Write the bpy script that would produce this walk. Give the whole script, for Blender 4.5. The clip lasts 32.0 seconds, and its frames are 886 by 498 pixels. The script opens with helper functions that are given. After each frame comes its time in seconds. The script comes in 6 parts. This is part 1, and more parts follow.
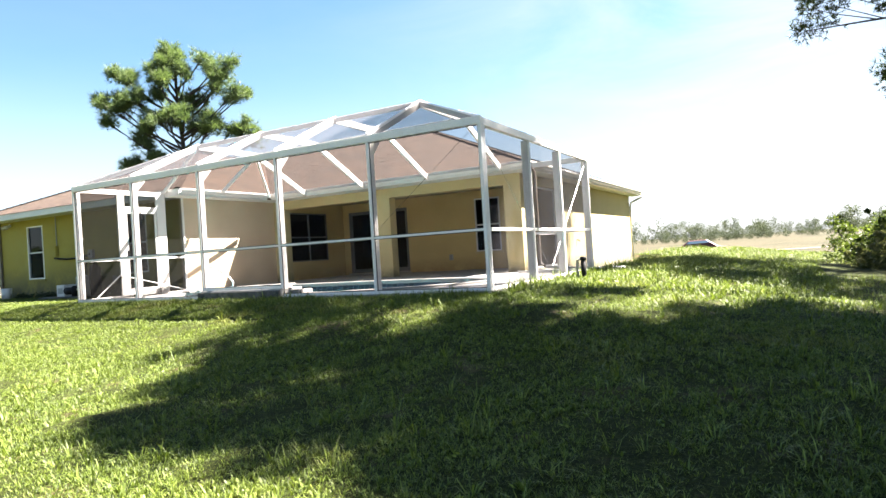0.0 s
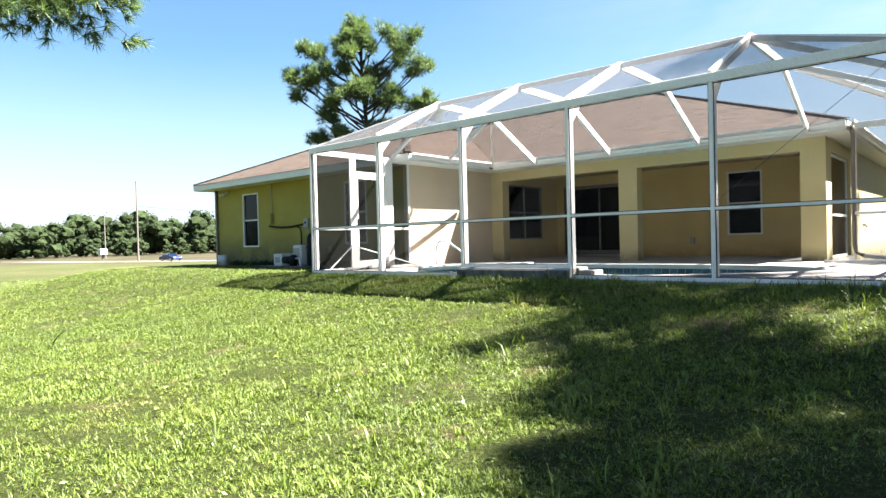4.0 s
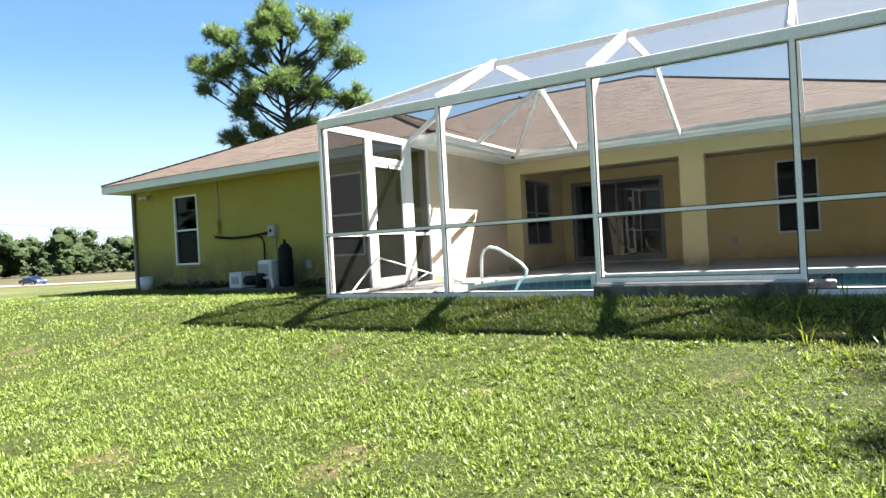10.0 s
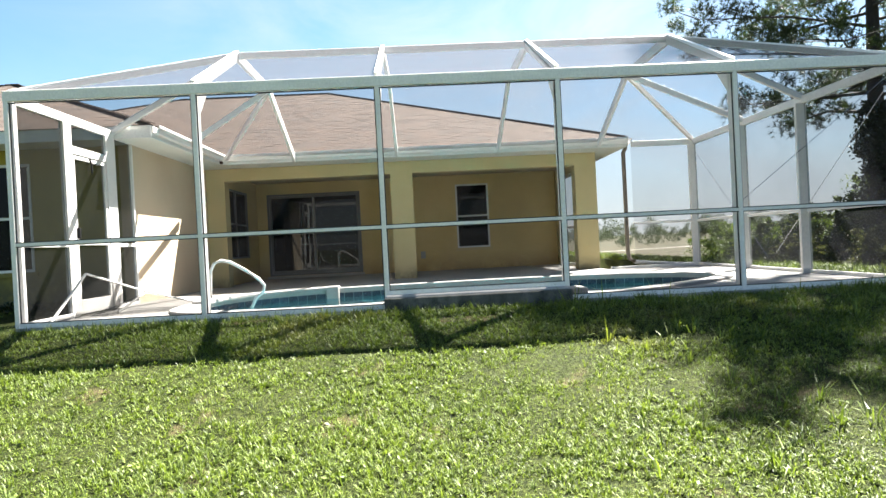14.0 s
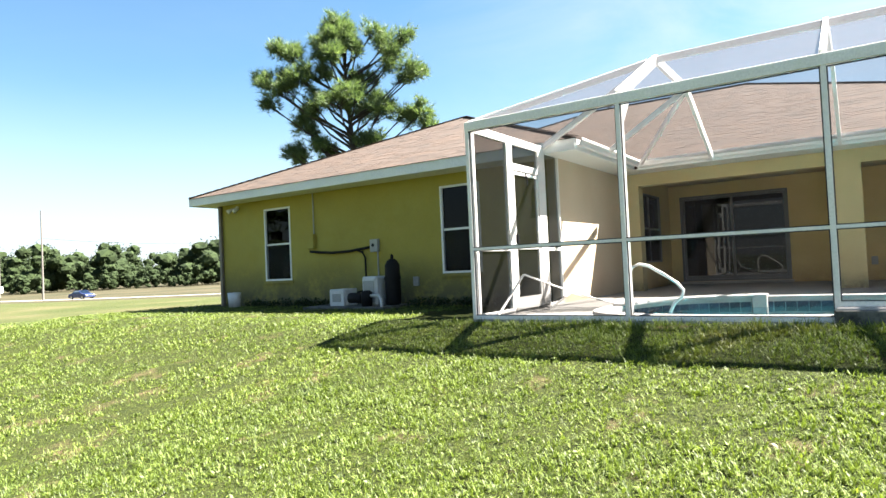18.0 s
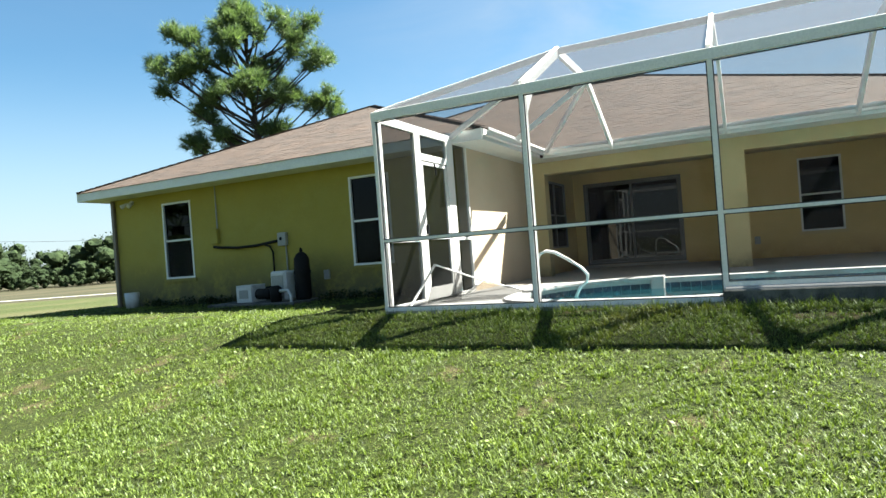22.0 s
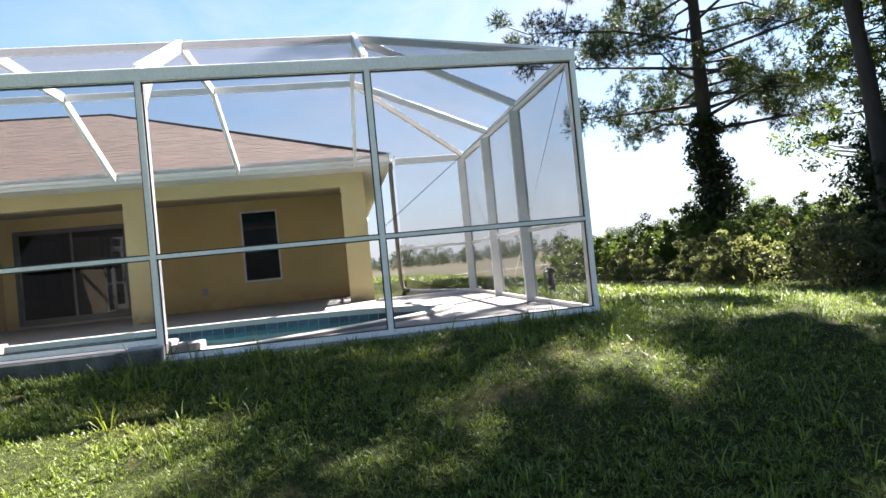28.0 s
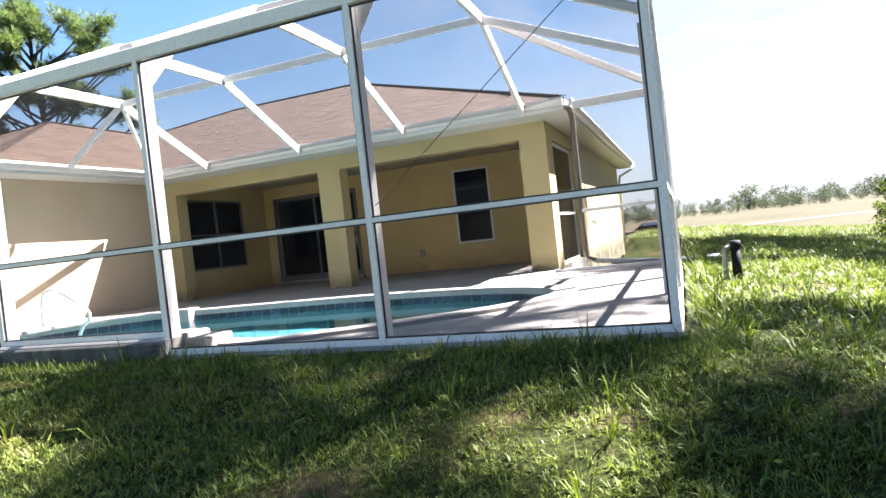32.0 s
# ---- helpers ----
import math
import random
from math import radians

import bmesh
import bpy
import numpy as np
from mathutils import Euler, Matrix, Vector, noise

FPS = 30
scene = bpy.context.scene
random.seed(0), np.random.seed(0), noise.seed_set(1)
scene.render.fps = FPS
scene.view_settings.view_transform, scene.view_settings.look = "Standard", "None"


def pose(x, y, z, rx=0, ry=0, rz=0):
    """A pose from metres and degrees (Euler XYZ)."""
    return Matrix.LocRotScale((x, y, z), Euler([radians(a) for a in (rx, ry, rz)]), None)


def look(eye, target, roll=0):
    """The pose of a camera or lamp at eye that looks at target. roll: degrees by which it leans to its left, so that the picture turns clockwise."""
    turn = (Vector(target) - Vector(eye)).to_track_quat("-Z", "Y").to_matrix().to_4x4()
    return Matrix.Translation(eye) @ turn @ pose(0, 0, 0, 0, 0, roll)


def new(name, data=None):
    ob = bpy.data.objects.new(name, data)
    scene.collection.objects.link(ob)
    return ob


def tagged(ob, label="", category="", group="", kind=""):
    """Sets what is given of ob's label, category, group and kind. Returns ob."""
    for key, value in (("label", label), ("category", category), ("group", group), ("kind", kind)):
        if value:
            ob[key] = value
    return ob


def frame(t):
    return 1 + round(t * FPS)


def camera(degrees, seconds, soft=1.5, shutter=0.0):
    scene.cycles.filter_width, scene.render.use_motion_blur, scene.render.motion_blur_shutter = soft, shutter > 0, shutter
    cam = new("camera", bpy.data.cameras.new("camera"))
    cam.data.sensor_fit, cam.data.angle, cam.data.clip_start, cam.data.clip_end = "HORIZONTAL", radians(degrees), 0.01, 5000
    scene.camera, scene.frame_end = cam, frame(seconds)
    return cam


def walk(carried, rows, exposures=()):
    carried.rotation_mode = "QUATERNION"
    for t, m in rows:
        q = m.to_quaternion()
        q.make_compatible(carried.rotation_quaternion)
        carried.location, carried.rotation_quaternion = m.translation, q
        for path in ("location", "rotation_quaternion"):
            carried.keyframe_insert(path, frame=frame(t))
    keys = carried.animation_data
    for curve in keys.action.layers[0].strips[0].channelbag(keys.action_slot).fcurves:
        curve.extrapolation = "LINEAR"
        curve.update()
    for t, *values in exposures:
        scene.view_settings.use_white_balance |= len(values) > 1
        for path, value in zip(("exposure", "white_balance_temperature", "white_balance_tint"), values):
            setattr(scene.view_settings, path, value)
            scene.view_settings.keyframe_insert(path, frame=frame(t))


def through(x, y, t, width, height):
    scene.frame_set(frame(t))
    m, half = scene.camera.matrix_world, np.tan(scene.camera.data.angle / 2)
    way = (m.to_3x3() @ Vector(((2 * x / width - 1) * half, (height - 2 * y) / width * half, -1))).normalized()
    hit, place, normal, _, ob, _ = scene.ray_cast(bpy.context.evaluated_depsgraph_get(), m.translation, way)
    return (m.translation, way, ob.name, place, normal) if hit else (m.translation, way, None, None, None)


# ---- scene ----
cam = camera(70.4, 32.0)
PATH = [
    (0, (13.751, -8.292, 0.611), (12.793, -6.537, 0.62), -3.6),
    (0.5, (13.452, -8.146, 0.593), (12.301, -6.511, 0.571), -3.5),
    (1, (13.012, -8.07, 0.6), (11.694, -6.566, 0.597), -1.7),
    (1.5, (12.599, -8.084, 0.638), (11.246, -6.612, 0.603), -3.5),
    (2, (12.153, -8.028, 0.668), (10.759, -6.594, 0.639), -2.6),
    (2.5, (11.729, -8.081, 0.693), (10.315, -6.666, 0.692), -2.4),
    (4.5, (10.158, -7.919, 0.567), (8.887, -6.376, 0.53), -2.3),
    (5, (9.811, -7.904, 0.638), (8.573, -6.334, 0.586), -4.2),
    (5.5, (9.413, -7.768, 0.615), (8.243, -6.148, 0.546), -4.2),
    (6, (9.091, -7.743, 0.593), (7.969, -6.089, 0.507), -3.5),
    (6.5, (8.698, -7.454, 0.6), (7.599, -5.785, 0.519), -3.2),
    (7, (8.32, -7.389, 0.617), (7.326, -5.655, 0.543), -2.7),
    (7.5, (7.99, -7.296, 0.613), (6.917, -5.608, 0.598), -2.5),
    (8, (7.623, -7.121, 0.616), (6.531, -5.446, 0.616), -2.5),
    (8.5, (7.258, -7.1, 0.668), (6.186, -5.411, 0.658), -2.8),
    (9, (6.894, -7.052, 0.622), (5.84, -5.353, 0.608), -3.0),
    (9.5, (6.552, -6.935, 0.671), (5.505, -5.232, 0.661), -3.3),
    (10, (6.108, -6.89, 0.636), (5.079, -5.174, 0.631), -3.1),
    (10.5, (5.705, -6.837, 0.651), (4.613, -5.163, 0.702), -2.5),
    (11, (5.257, -6.796, 0.612), (4.134, -5.142, 0.662), -1.2),
    (11.5, (4.831, -6.809, 0.619), (3.608, -5.231, 0.512), -2.4),
    (12, (4.506, -6.817, 0.651), (3.246, -5.265, 0.586), -3.8),
    (12.5, (4.329, -6.825, 0.684), (3.468, -5.02, 0.664), -3.7),
    (13, (4.212, -6.884, 0.702), (3.807, -4.926, 0.691), -2.6),
    (13.5, (4.235, -6.831, 0.693), (3.998, -4.845, 0.677), -2.2),
    (13.9, (4.351, -6.948, 0.643), (4.403, -4.949, 0.629), -2.6),
    (14, (4.386, -6.886, 0.685), (4.451, -4.887, 0.668), -2.9),
    (14.5, (4.455, -6.939, 0.682), (4.695, -4.954, 0.656), -4.7),
    (16.5, (4.48, -6.995, 0.669), (4.664, -5.006, 0.765), -3.7),
    (17, (4.385, -6.958, 0.688), (4.249, -4.966, 0.802), -3.7),
    (17.5, (4.266, -6.95, 0.661), (3.58, -5.074, 0.761), -3.2),
    (18, (4.197, -6.953, 0.688), (3.087, -5.29, 0.746), -2.6),
    (18.5, (4.077, -7.004, 0.631), (2.73, -5.526, 0.614), -4.2),
    (19, (4.091, -7.014, 0.762), (2.548, -5.741, 0.758), -4.3),
    (19.5, (4.081, -7.057, 0.723), (2.424, -5.937, 0.71), -3.3),
    (20, (4.106, -7.078, 0.691), (2.442, -5.969, 0.665), -3.5),
    (20.5, (4.118, -7.018, 0.686), (2.527, -5.807, 0.636), -4.1),
    (21, (4.119, -6.942, 0.679), (2.618, -5.622, 0.623), -4.6),
    (21.5, (4.167, -6.922, 0.681), (2.937, -5.345, 0.659), -4.4),
    (22, (4.205, -6.884, 0.721), (3.331, -5.085, 0.727), -4.3),
    (22.5, (4.244, -6.896, 0.686), (3.645, -4.988, 0.726), -4.6),
    (23, (4.295, -6.89, 0.646), (3.929, -4.924, 0.697), -5.2),
    (23.5, (4.519, -6.829, 0.67), (4.538, -4.831, 0.764), -5.7),
    (24, (4.778, -6.747, 0.639), (5.201, -4.794, 0.724), -8.4),
    (24.5, (5.023, -6.509, 0.628), (5.768, -4.654, 0.685), -6.6),
    (25, (5.36, -6.425, 0.639), (6.265, -4.642, 0.7), -8.4),
    (25.5, (5.741, -6.411, 0.603), (6.723, -4.669, 0.643), -8.0),
    (27.5, (7.188, -5.86, 0.624), (7.667, -3.918, 0.636), -4.8),
    (28, (7.579, -5.75, 0.64), (7.895, -3.775, 0.673), -5.6),
    (28.5, (7.908, -5.537, 0.593), (8.098, -3.548, 0.486), -5.1),
    (29, (8.255, -5.353, 0.64), (8.417, -3.361, 0.56), -4.0),
    (29.5, (8.631, -5.214, 0.643), (8.535, -3.218, 0.583), -5.6),
    (30, (8.887, -4.964, 0.653), (8.715, -2.973, 0.59), -6.8),
    (30.5, (9.239, -4.762, 0.618), (8.9, -2.791, 0.572), -4.7),
    (31, (9.496, -4.521, 0.688), (8.985, -2.587, 0.674), -3.8),
    (31.5, (9.725, -4.242, 0.695), (9.111, -2.339, 0.664), -6.3),
    (32, (10.026, -4.005, 0.719), (9.311, -2.137, 0.684), -6.3),
]
EXPOSURES = [(0, 3.70, 6900, 17), (2.5, 3.75, 6800, 16), (5, 3.35, 6500, 11), (9, 3.45, 6550, 12), (12, 3.45, 6550, 10), (18, 3.55, 6700, 12), (20, 3.10, 6350, 8), (21.5, 3.05, 6350, 4), (24, 3.50, 6600, 9), (28, 3.45, 6500, 19), (32, 3.70, 6500, 20)]
walk(cam, [(t, look(eye, target, roll)) for t, eye, target, roll in PATH], EXPOSURES)

# ---- light ----
SUN_ELEVATION, SUN_ROTATION = radians(53), radians(49)
world = bpy.data.worlds.new("sky")
scene.world = world
world.use_nodes = True
wn, wl = world.node_tree.nodes, world.node_tree.links
sky = wn.new("ShaderNodeTexSky")
sky.sky_type, sky.sun_disc = "NISHITA", False
sky.sun_elevation, sky.sun_rotation = SUN_ELEVATION, SUN_ROTATION
sky.air_density, sky.dust_density, sky.ozone_density = 1.0, 0.3, 2.0
wco = wn.new("ShaderNodeTexCoord")
wmap = wn.new("ShaderNodeMapping")
wmap.inputs["Scale"].default_value = (1.2, 1.2, 3.4)
wnoise = wn.new("ShaderNodeTexNoise")
wnoise.inputs["Scale"].default_value, wnoise.inputs["Detail"].default_value = 2.2, 7
wnoise.inputs["Roughness"].default_value, wnoise.inputs["Distortion"].default_value = 0.62, 0.5
wramp = wn.new("ShaderNodeValToRGB")
wramp.color_ramp.elements[0].position, wramp.color_ramp.elements[1].position = 0.28, 0.72
wramp.color_ramp.elements[1].color = (0.8, 0.8, 0.8, 1)
wmix = wn.new("ShaderNodeMix")
wmix.data_type = "RGBA"
wmix.inputs["B"].default_value = (7.0, 7.3, 7.6, 1)
wl.new(wco.outputs["Generated"], wmap.inputs["Vector"])
wl.new(wmap.outputs["Vector"], wnoise.inputs["Vector"])
wl.new(wnoise.outputs["Fac"], wramp.inputs["Fac"])
toward = wn.new("ShaderNodeVectorMath")
toward.operation = "DOT_PRODUCT"
toward.inputs[1].default_value = (math.sin(SUN_ROTATION) * 0.9, math.cos(SUN_ROTATION) * 0.9, 0.42)
wl.new(wco.outputs["Generated"], toward.inputs[0])
side = wn.new("ShaderNodeMapRange")
side.interpolation_type = "SMOOTHSTEP"
side.inputs["From Min"].default_value, side.inputs["From Max"].default_value = 0.1, 0.95
side.inputs["To Min"].default_value, side.inputs["To Max"].default_value = 0.06, 1.0
wl.new(toward.outputs["Value"], side.inputs["Value"])
veil = wn.new("ShaderNodeMath")
veil.operation = "MULTIPLY"
wl.new(wramp.outputs["Color"], veil.inputs[0])
wl.new(side.outputs[0], veil.inputs[1])
wl.new(veil.outputs[0], wmix.inputs["Factor"])
blue = wn.new("ShaderNodeHueSaturation")
blue.inputs["Hue"].default_value, blue.inputs["Saturation"].default_value, blue.inputs["Value"].default_value = 0.49, 1.18, 1.5
wl.new(sky.outputs["Color"], blue.inputs["Color"])
wl.new(blue.outputs["Color"], wmix.inputs["A"])
# pale blue haze low over the horizon
wup, wlow, whaze = wn.new("ShaderNodeSeparateXYZ"), wn.new("ShaderNodeMapRange"), wn.new("ShaderNodeMix")
wlow.interpolation_type = "SMOOTHSTEP"
wlow.inputs["From Min"].default_value, wlow.inputs["From Max"].default_value = 0.0, 0.3
wlow.inputs["To Min"].default_value, wlow.inputs["To Max"].default_value = 0.75, 0.0
wl.new(wco.outputs["Generated"], wup.inputs[0])
wl.new(wup.outputs["Z"], wlow.inputs["Value"])
whaze.data_type = "RGBA"
whaze.inputs["B"].default_value = (5.6, 6.7, 7.8, 1)
wl.new(wlow.outputs[0], whaze.inputs["Factor"])
wl.new(wmix.outputs["Result"], whaze.inputs["A"])
wl.new(whaze.outputs["Result"], wn["Background"].inputs["Color"])
wn["Background"].inputs["Strength"].default_value = 0.0148

sun = new("sun", bpy.data.lights.new("sun", "SUN"))
sun.data.energy, sun.data.angle, sun.data.color = 5.0, radians(0.55), (1.0, 0.98, 0.92)
to_sun = Vector((math.sin(SUN_ROTATION) * math.cos(SUN_ELEVATION), math.cos(SUN_ROTATION) * math.cos(SUN_ELEVATION), math.sin(SUN_ELEVATION)))
sun.matrix_basis = look(to_sun * 60, (0, 0, 0))


# ---- materials ----
def links_of(m):
    return m.node_tree.nodes, m.node_tree.links


def noise_node(n, l, scale, detail=4, rough=0.6, stretch=None):
    co = n.new("ShaderNodeTexCoord")
    tex = n.new("ShaderNodeTexNoise")
    tex.inputs["Scale"].default_value, tex.inputs["Detail"].default_value, tex.inputs["Roughness"].default_value = scale, detail, rough
    src = co.outputs["Object"]
    if stretch:
        mp = n.new("ShaderNodeMapping")
        mp.inputs["Scale"].default_value = stretch
        l.new(src, mp.inputs["Vector"])
        src = mp.outputs["Vector"]
    l.new(src, tex.inputs["Vector"])
    return tex


def ramp(n, l, value, stops):
    r = n.new("ShaderNodeValToRGB")
    while len(r.color_ramp.elements) < len(stops):
        r.color_ramp.elements.new(0.5)
    for e, (p, c) in zip(r.color_ramp.elements, stops):
        e.position, e.color = p, (*c, 1)
    l.new(value, r.inputs["Fac"])
    return r.outputs["Color"]


def blend(n, l, a, b, fac, mode="MIX"):
    m = n.new("ShaderNodeMix")
    m.data_type, m.blend_type = "RGBA", mode
    for sock, v in (("A", a), ("B", b)):
        if isinstance(v, tuple):
            m.inputs[sock].default_value = (*v, 1)
        else:
            l.new(v, m.inputs[sock])
    if isinstance(fac, (int, float)):
        m.inputs["Factor"].default_value = fac
    else:
        l.new(fac, m.inputs["Factor"])
    return m.outputs["Result"]


def bump(n, l, height, strength, distance):
    b = n.new("ShaderNodeBump")
    b.inputs["Strength"].default_value, b.inputs["Distance"].default_value = strength, distance
    l.new(height, b.inputs["Height"])
    return b.outputs["Normal"]


def surface(name, c1, c2, scale=6.0, rough=0.7, fine=60.0, relief=0.15, depth=0.004, metal=0.0, stain=None, stain_scale=1.2, stain_amount=0.5, stretch=None, random_tint=0.0, shine=0.5):
    """Two-scale noise paint: a slow change of tone, fine grain with relief, and stains."""
    m = bpy.data.materials.new(name)
    m.use_nodes = True
    n, l = links_of(m)
    p = n["Principled BSDF"]
    slow, grain = noise_node(n, l, scale, 5, 0.6, stretch), noise_node(n, l, fine, 3, 0.6, stretch)
    col = ramp(n, l, slow.outputs["Fac"], [(0.32, c1), (0.68, c2)])
    dark = tuple(v * 0.8 for v in c1)
    g = ramp(n, l, grain.outputs["Fac"], [(0.3, (0.86, 0.86, 0.86)), (0.65, (1.05, 1.05, 1.05))])
    col = blend(n, l, col, g, 1.0, "MULTIPLY")
    if stain:
        s = noise_node(n, l, stain_scale, 6, 0.7)
        f = ramp(n, l, s.outputs["Fac"], [(0.5, (0, 0, 0)), (0.72, (stain_amount,) * 3)])
        col = blend(n, l, col, stain, f)
    if random_tint:
        info = n.new("ShaderNodeObjectInfo")
        geo = n.new("ShaderNodeNewGeometry")
        add = n.new("ShaderNodeMath")
        add.operation = "ADD"
        l.new(info.outputs["Random"], add.inputs[0])
        l.new(geo.outputs["Random Per Island"], add.inputs[1])
        fr = n.new("ShaderNodeMath")
        fr.operation = "FRACT"
        l.new(add.outputs[0], fr.inputs[0])
        v = ramp(n, l, fr.outputs[0], [(0.0, (1 - random_tint,) * 3), (1.0, (1 + random_tint,) * 3)])
        col = blend(n, l, col, v, 1.0, "MULTIPLY")
    l.new(col, p.inputs["Base Color"])
    p.inputs["Roughness"].default_value, p.inputs["Metallic"].default_value, p.inputs["Specular IOR Level"].default_value = rough, metal, shine
    if relief:
        l.new(bump(n, l, grain.outputs["Fac"], relief, depth), p.inputs["Normal"])
    return m


def screen_cloth(name, cover, tone):
    """Fibreglass insect screen: the threads cover a part of the light's way, the holes let the rest pass."""
    m = bpy.data.materials.new(name)
    m.use_nodes = True
    n, l = links_of(m)
    n.remove(n["Principled BSDF"])
    d, tr, add, clear, mix = (n.new("ShaderNode" + k) for k in ("BsdfDiffuse", "BsdfTranslucent", "MixShader", "BsdfTransparent", "MixShader"))
    d.inputs["Color"].default_value = tr.inputs["Color"].default_value = (*tone, 1)
    add.inputs["Fac"].default_value = 0.45
    dust = noise_node(n, l, 1.3, 5, 0.65)
    f = n.new("ShaderNodeMapRange")
    f.inputs["From Min"].default_value, f.inputs["From Max"].default_value = 0.3, 0.7
    f.inputs["To Min"].default_value, f.inputs["To Max"].default_value = cover * 0.92, cover * 1.08
    l.new(dust.outputs["Fac"], f.inputs["Value"])
    l.new(d.outputs[0], add.inputs[1])
    l.new(tr.outputs[0], add.inputs[2])
    l.new(f.outputs[0], mix.inputs["Fac"])
    l.new(clear.outputs[0], mix.inputs[1])
    l.new(add.outputs[0], mix.inputs[2])
    l.new(mix.outputs[0], n["Material Output"].inputs["Surface"])
    return m


def glass_sheet(name, tint, ior):
    m = bpy.data.materials.new(name)
    m.use_nodes = True
    n, l = links_of(m)
    n.remove(n["Principled BSDF"])
    gl, clear, mix, fr = (n.new("ShaderNode" + k) for k in ("BsdfGlossy", "BsdfTransparent", "MixShader", "Fresnel"))
    gl.inputs["Roughness"].default_value = 0.02
    gl.inputs["Color"].default_value = (0.9, 0.95, 0.95, 1)
    clear.inputs["Color"].default_value = (*tint, 1)
    fr.inputs["IOR"].default_value = ior
    wob = noise_node(n, l, 1.1, 2)
    l.new(bump(n, l, wob.outputs["Fac"], 0.05, 0.02), gl.inputs["Normal"])
    l.new(fr.outputs[0], mix.inputs["Fac"])
    l.new(clear.outputs[0], mix.inputs[1])
    l.new(gl.outputs[0], mix.inputs[2])
    l.new(mix.outputs[0], n["Material Output"].inputs["Surface"])
    return m


def leafy(name, c_dark, c_light, through=0.35, rough=0.55, patch_scale=0.4, patch=None, patch_range=(0.5, 0.7), tuft=False, shine=0.25):
    """Leaves and blades: tone by leaf and by patch, some light passing through."""
    m = bpy.data.materials.new(name)
    m.use_nodes = True
    n, l = links_of(m)
    p = n["Principled BSDF"]
    geo = n.new("ShaderNodeNewGeometry")
    col = ramp(n, l, geo.outputs["Random Per Island"], [(0.0, c_dark), (1.0, c_light)])
    big = noise_node(n, l, patch_scale, 5, 0.65)
    if patch:
        f = ramp(n, l, big.outputs["Fac"], [(patch_range[0], (0, 0, 0)), (patch_range[1], (0.75,) * 3)])
        col = blend(n, l, col, patch, f)
    tone = ramp(n, l, big.outputs["Fac"], [(0.3, (0.75, 0.78, 0.75)), (0.7, (1.2, 1.15, 1.1))])
    col = blend(n, l, col, tone, 1.0, "MULTIPLY")
    if tuft:
        small = noise_node(n, l, 16, 3, 0.6)
        col = blend(n, l, col, ramp(n, l, small.outputs["Fac"], [(0.32, (0.7, 0.74, 0.68)), (0.66, (1.18, 1.16, 1.18))]), 1.0, "MULTIPLY")
    l.new(col, p.inputs["Base Color"])
    p.inputs["Roughness"].default_value, p.inputs["Specular IOR Level"].default_value = rough, shine
    tr, mix = n.new("ShaderNodeBsdfTranslucent"), n.new("ShaderNodeMixShader")
    l.new(blend(n, l, col, (1.25, 1.3, 0.7), 1.0, "MULTIPLY"), tr.inputs["Color"])
    mix.inputs["Fac"].default_value = through
    l.new(p.outputs[0], mix.inputs[1])
    l.new(tr.outputs[0], mix.inputs[2])
    l.new(mix.outputs[0], n["Material Output"].inputs["Surface"])
    return m


def bark_material(name):
    """Pine bark: upright grey-pink plates with dark cracks between them."""
    m = bpy.data.materials.new(name)
    m.use_nodes = True
    n, l = links_of(m)
    p = n["Principled BSDF"]
    co, mp, vo = n.new("ShaderNodeTexCoord"), n.new("ShaderNodeMapping"), n.new("ShaderNodeTexVoronoi")
    mp.inputs["Scale"].default_value = (1, 1, 0.3)
    vo.feature = "DISTANCE_TO_EDGE"
    vo.inputs["Scale"].default_value = 14
    wob = noise_node(n, l, 9, 4, 0.7)
    warp = n.new("ShaderNodeVectorMath")
    warp.operation = "MULTIPLY_ADD"
    warp.inputs[1].default_value = (0.16, 0.16, 0.16)
    l.new(wob.outputs["Color"], warp.inputs[0])
    l.new(co.outputs["Object"], warp.inputs[2])
    l.new(warp.outputs[0], mp.inputs["Vector"])
    l.new(mp.outputs["Vector"], vo.inputs["Vector"])
    col = ramp(n, l, vo.outputs["Distance"], [(0.0, (0.028, 0.019, 0.016)), (0.06, (0.068, 0.052, 0.046)), (0.4, (0.118, 0.098, 0.09))])
    slow, grain = noise_node(n, l, 5, 5, 0.7, (1, 1, 0.4)), noise_node(n, l, 70, 4, 0.7, (1, 1, 0.5))
    col = blend(n, l, col, ramp(n, l, slow.outputs["Fac"], [(0.34, (0.62, 0.55, 0.52)), (0.62, (1.15, 1.13, 1.12))]), 1.0, "MULTIPLY")
    col = blend(n, l, col, ramp(n, l, grain.outputs["Fac"], [(0.3, (0.82, 0.8, 0.78)), (0.7, (1.12, 1.12, 1.12))]), 1.0, "MULTIPLY")
    l.new(col, p.inputs["Base Color"])
    p.inputs["Roughness"].default_value = 0.95
    h = n.new("ShaderNodeMapRange")
    h.inputs["From Max"].default_value = 0.12
    l.new(vo.outputs["Distance"], h.inputs["Value"])
    l.new(bump(n, l, h.outputs[0], 1.0, 0.02), p.inputs["Normal"])
    return m


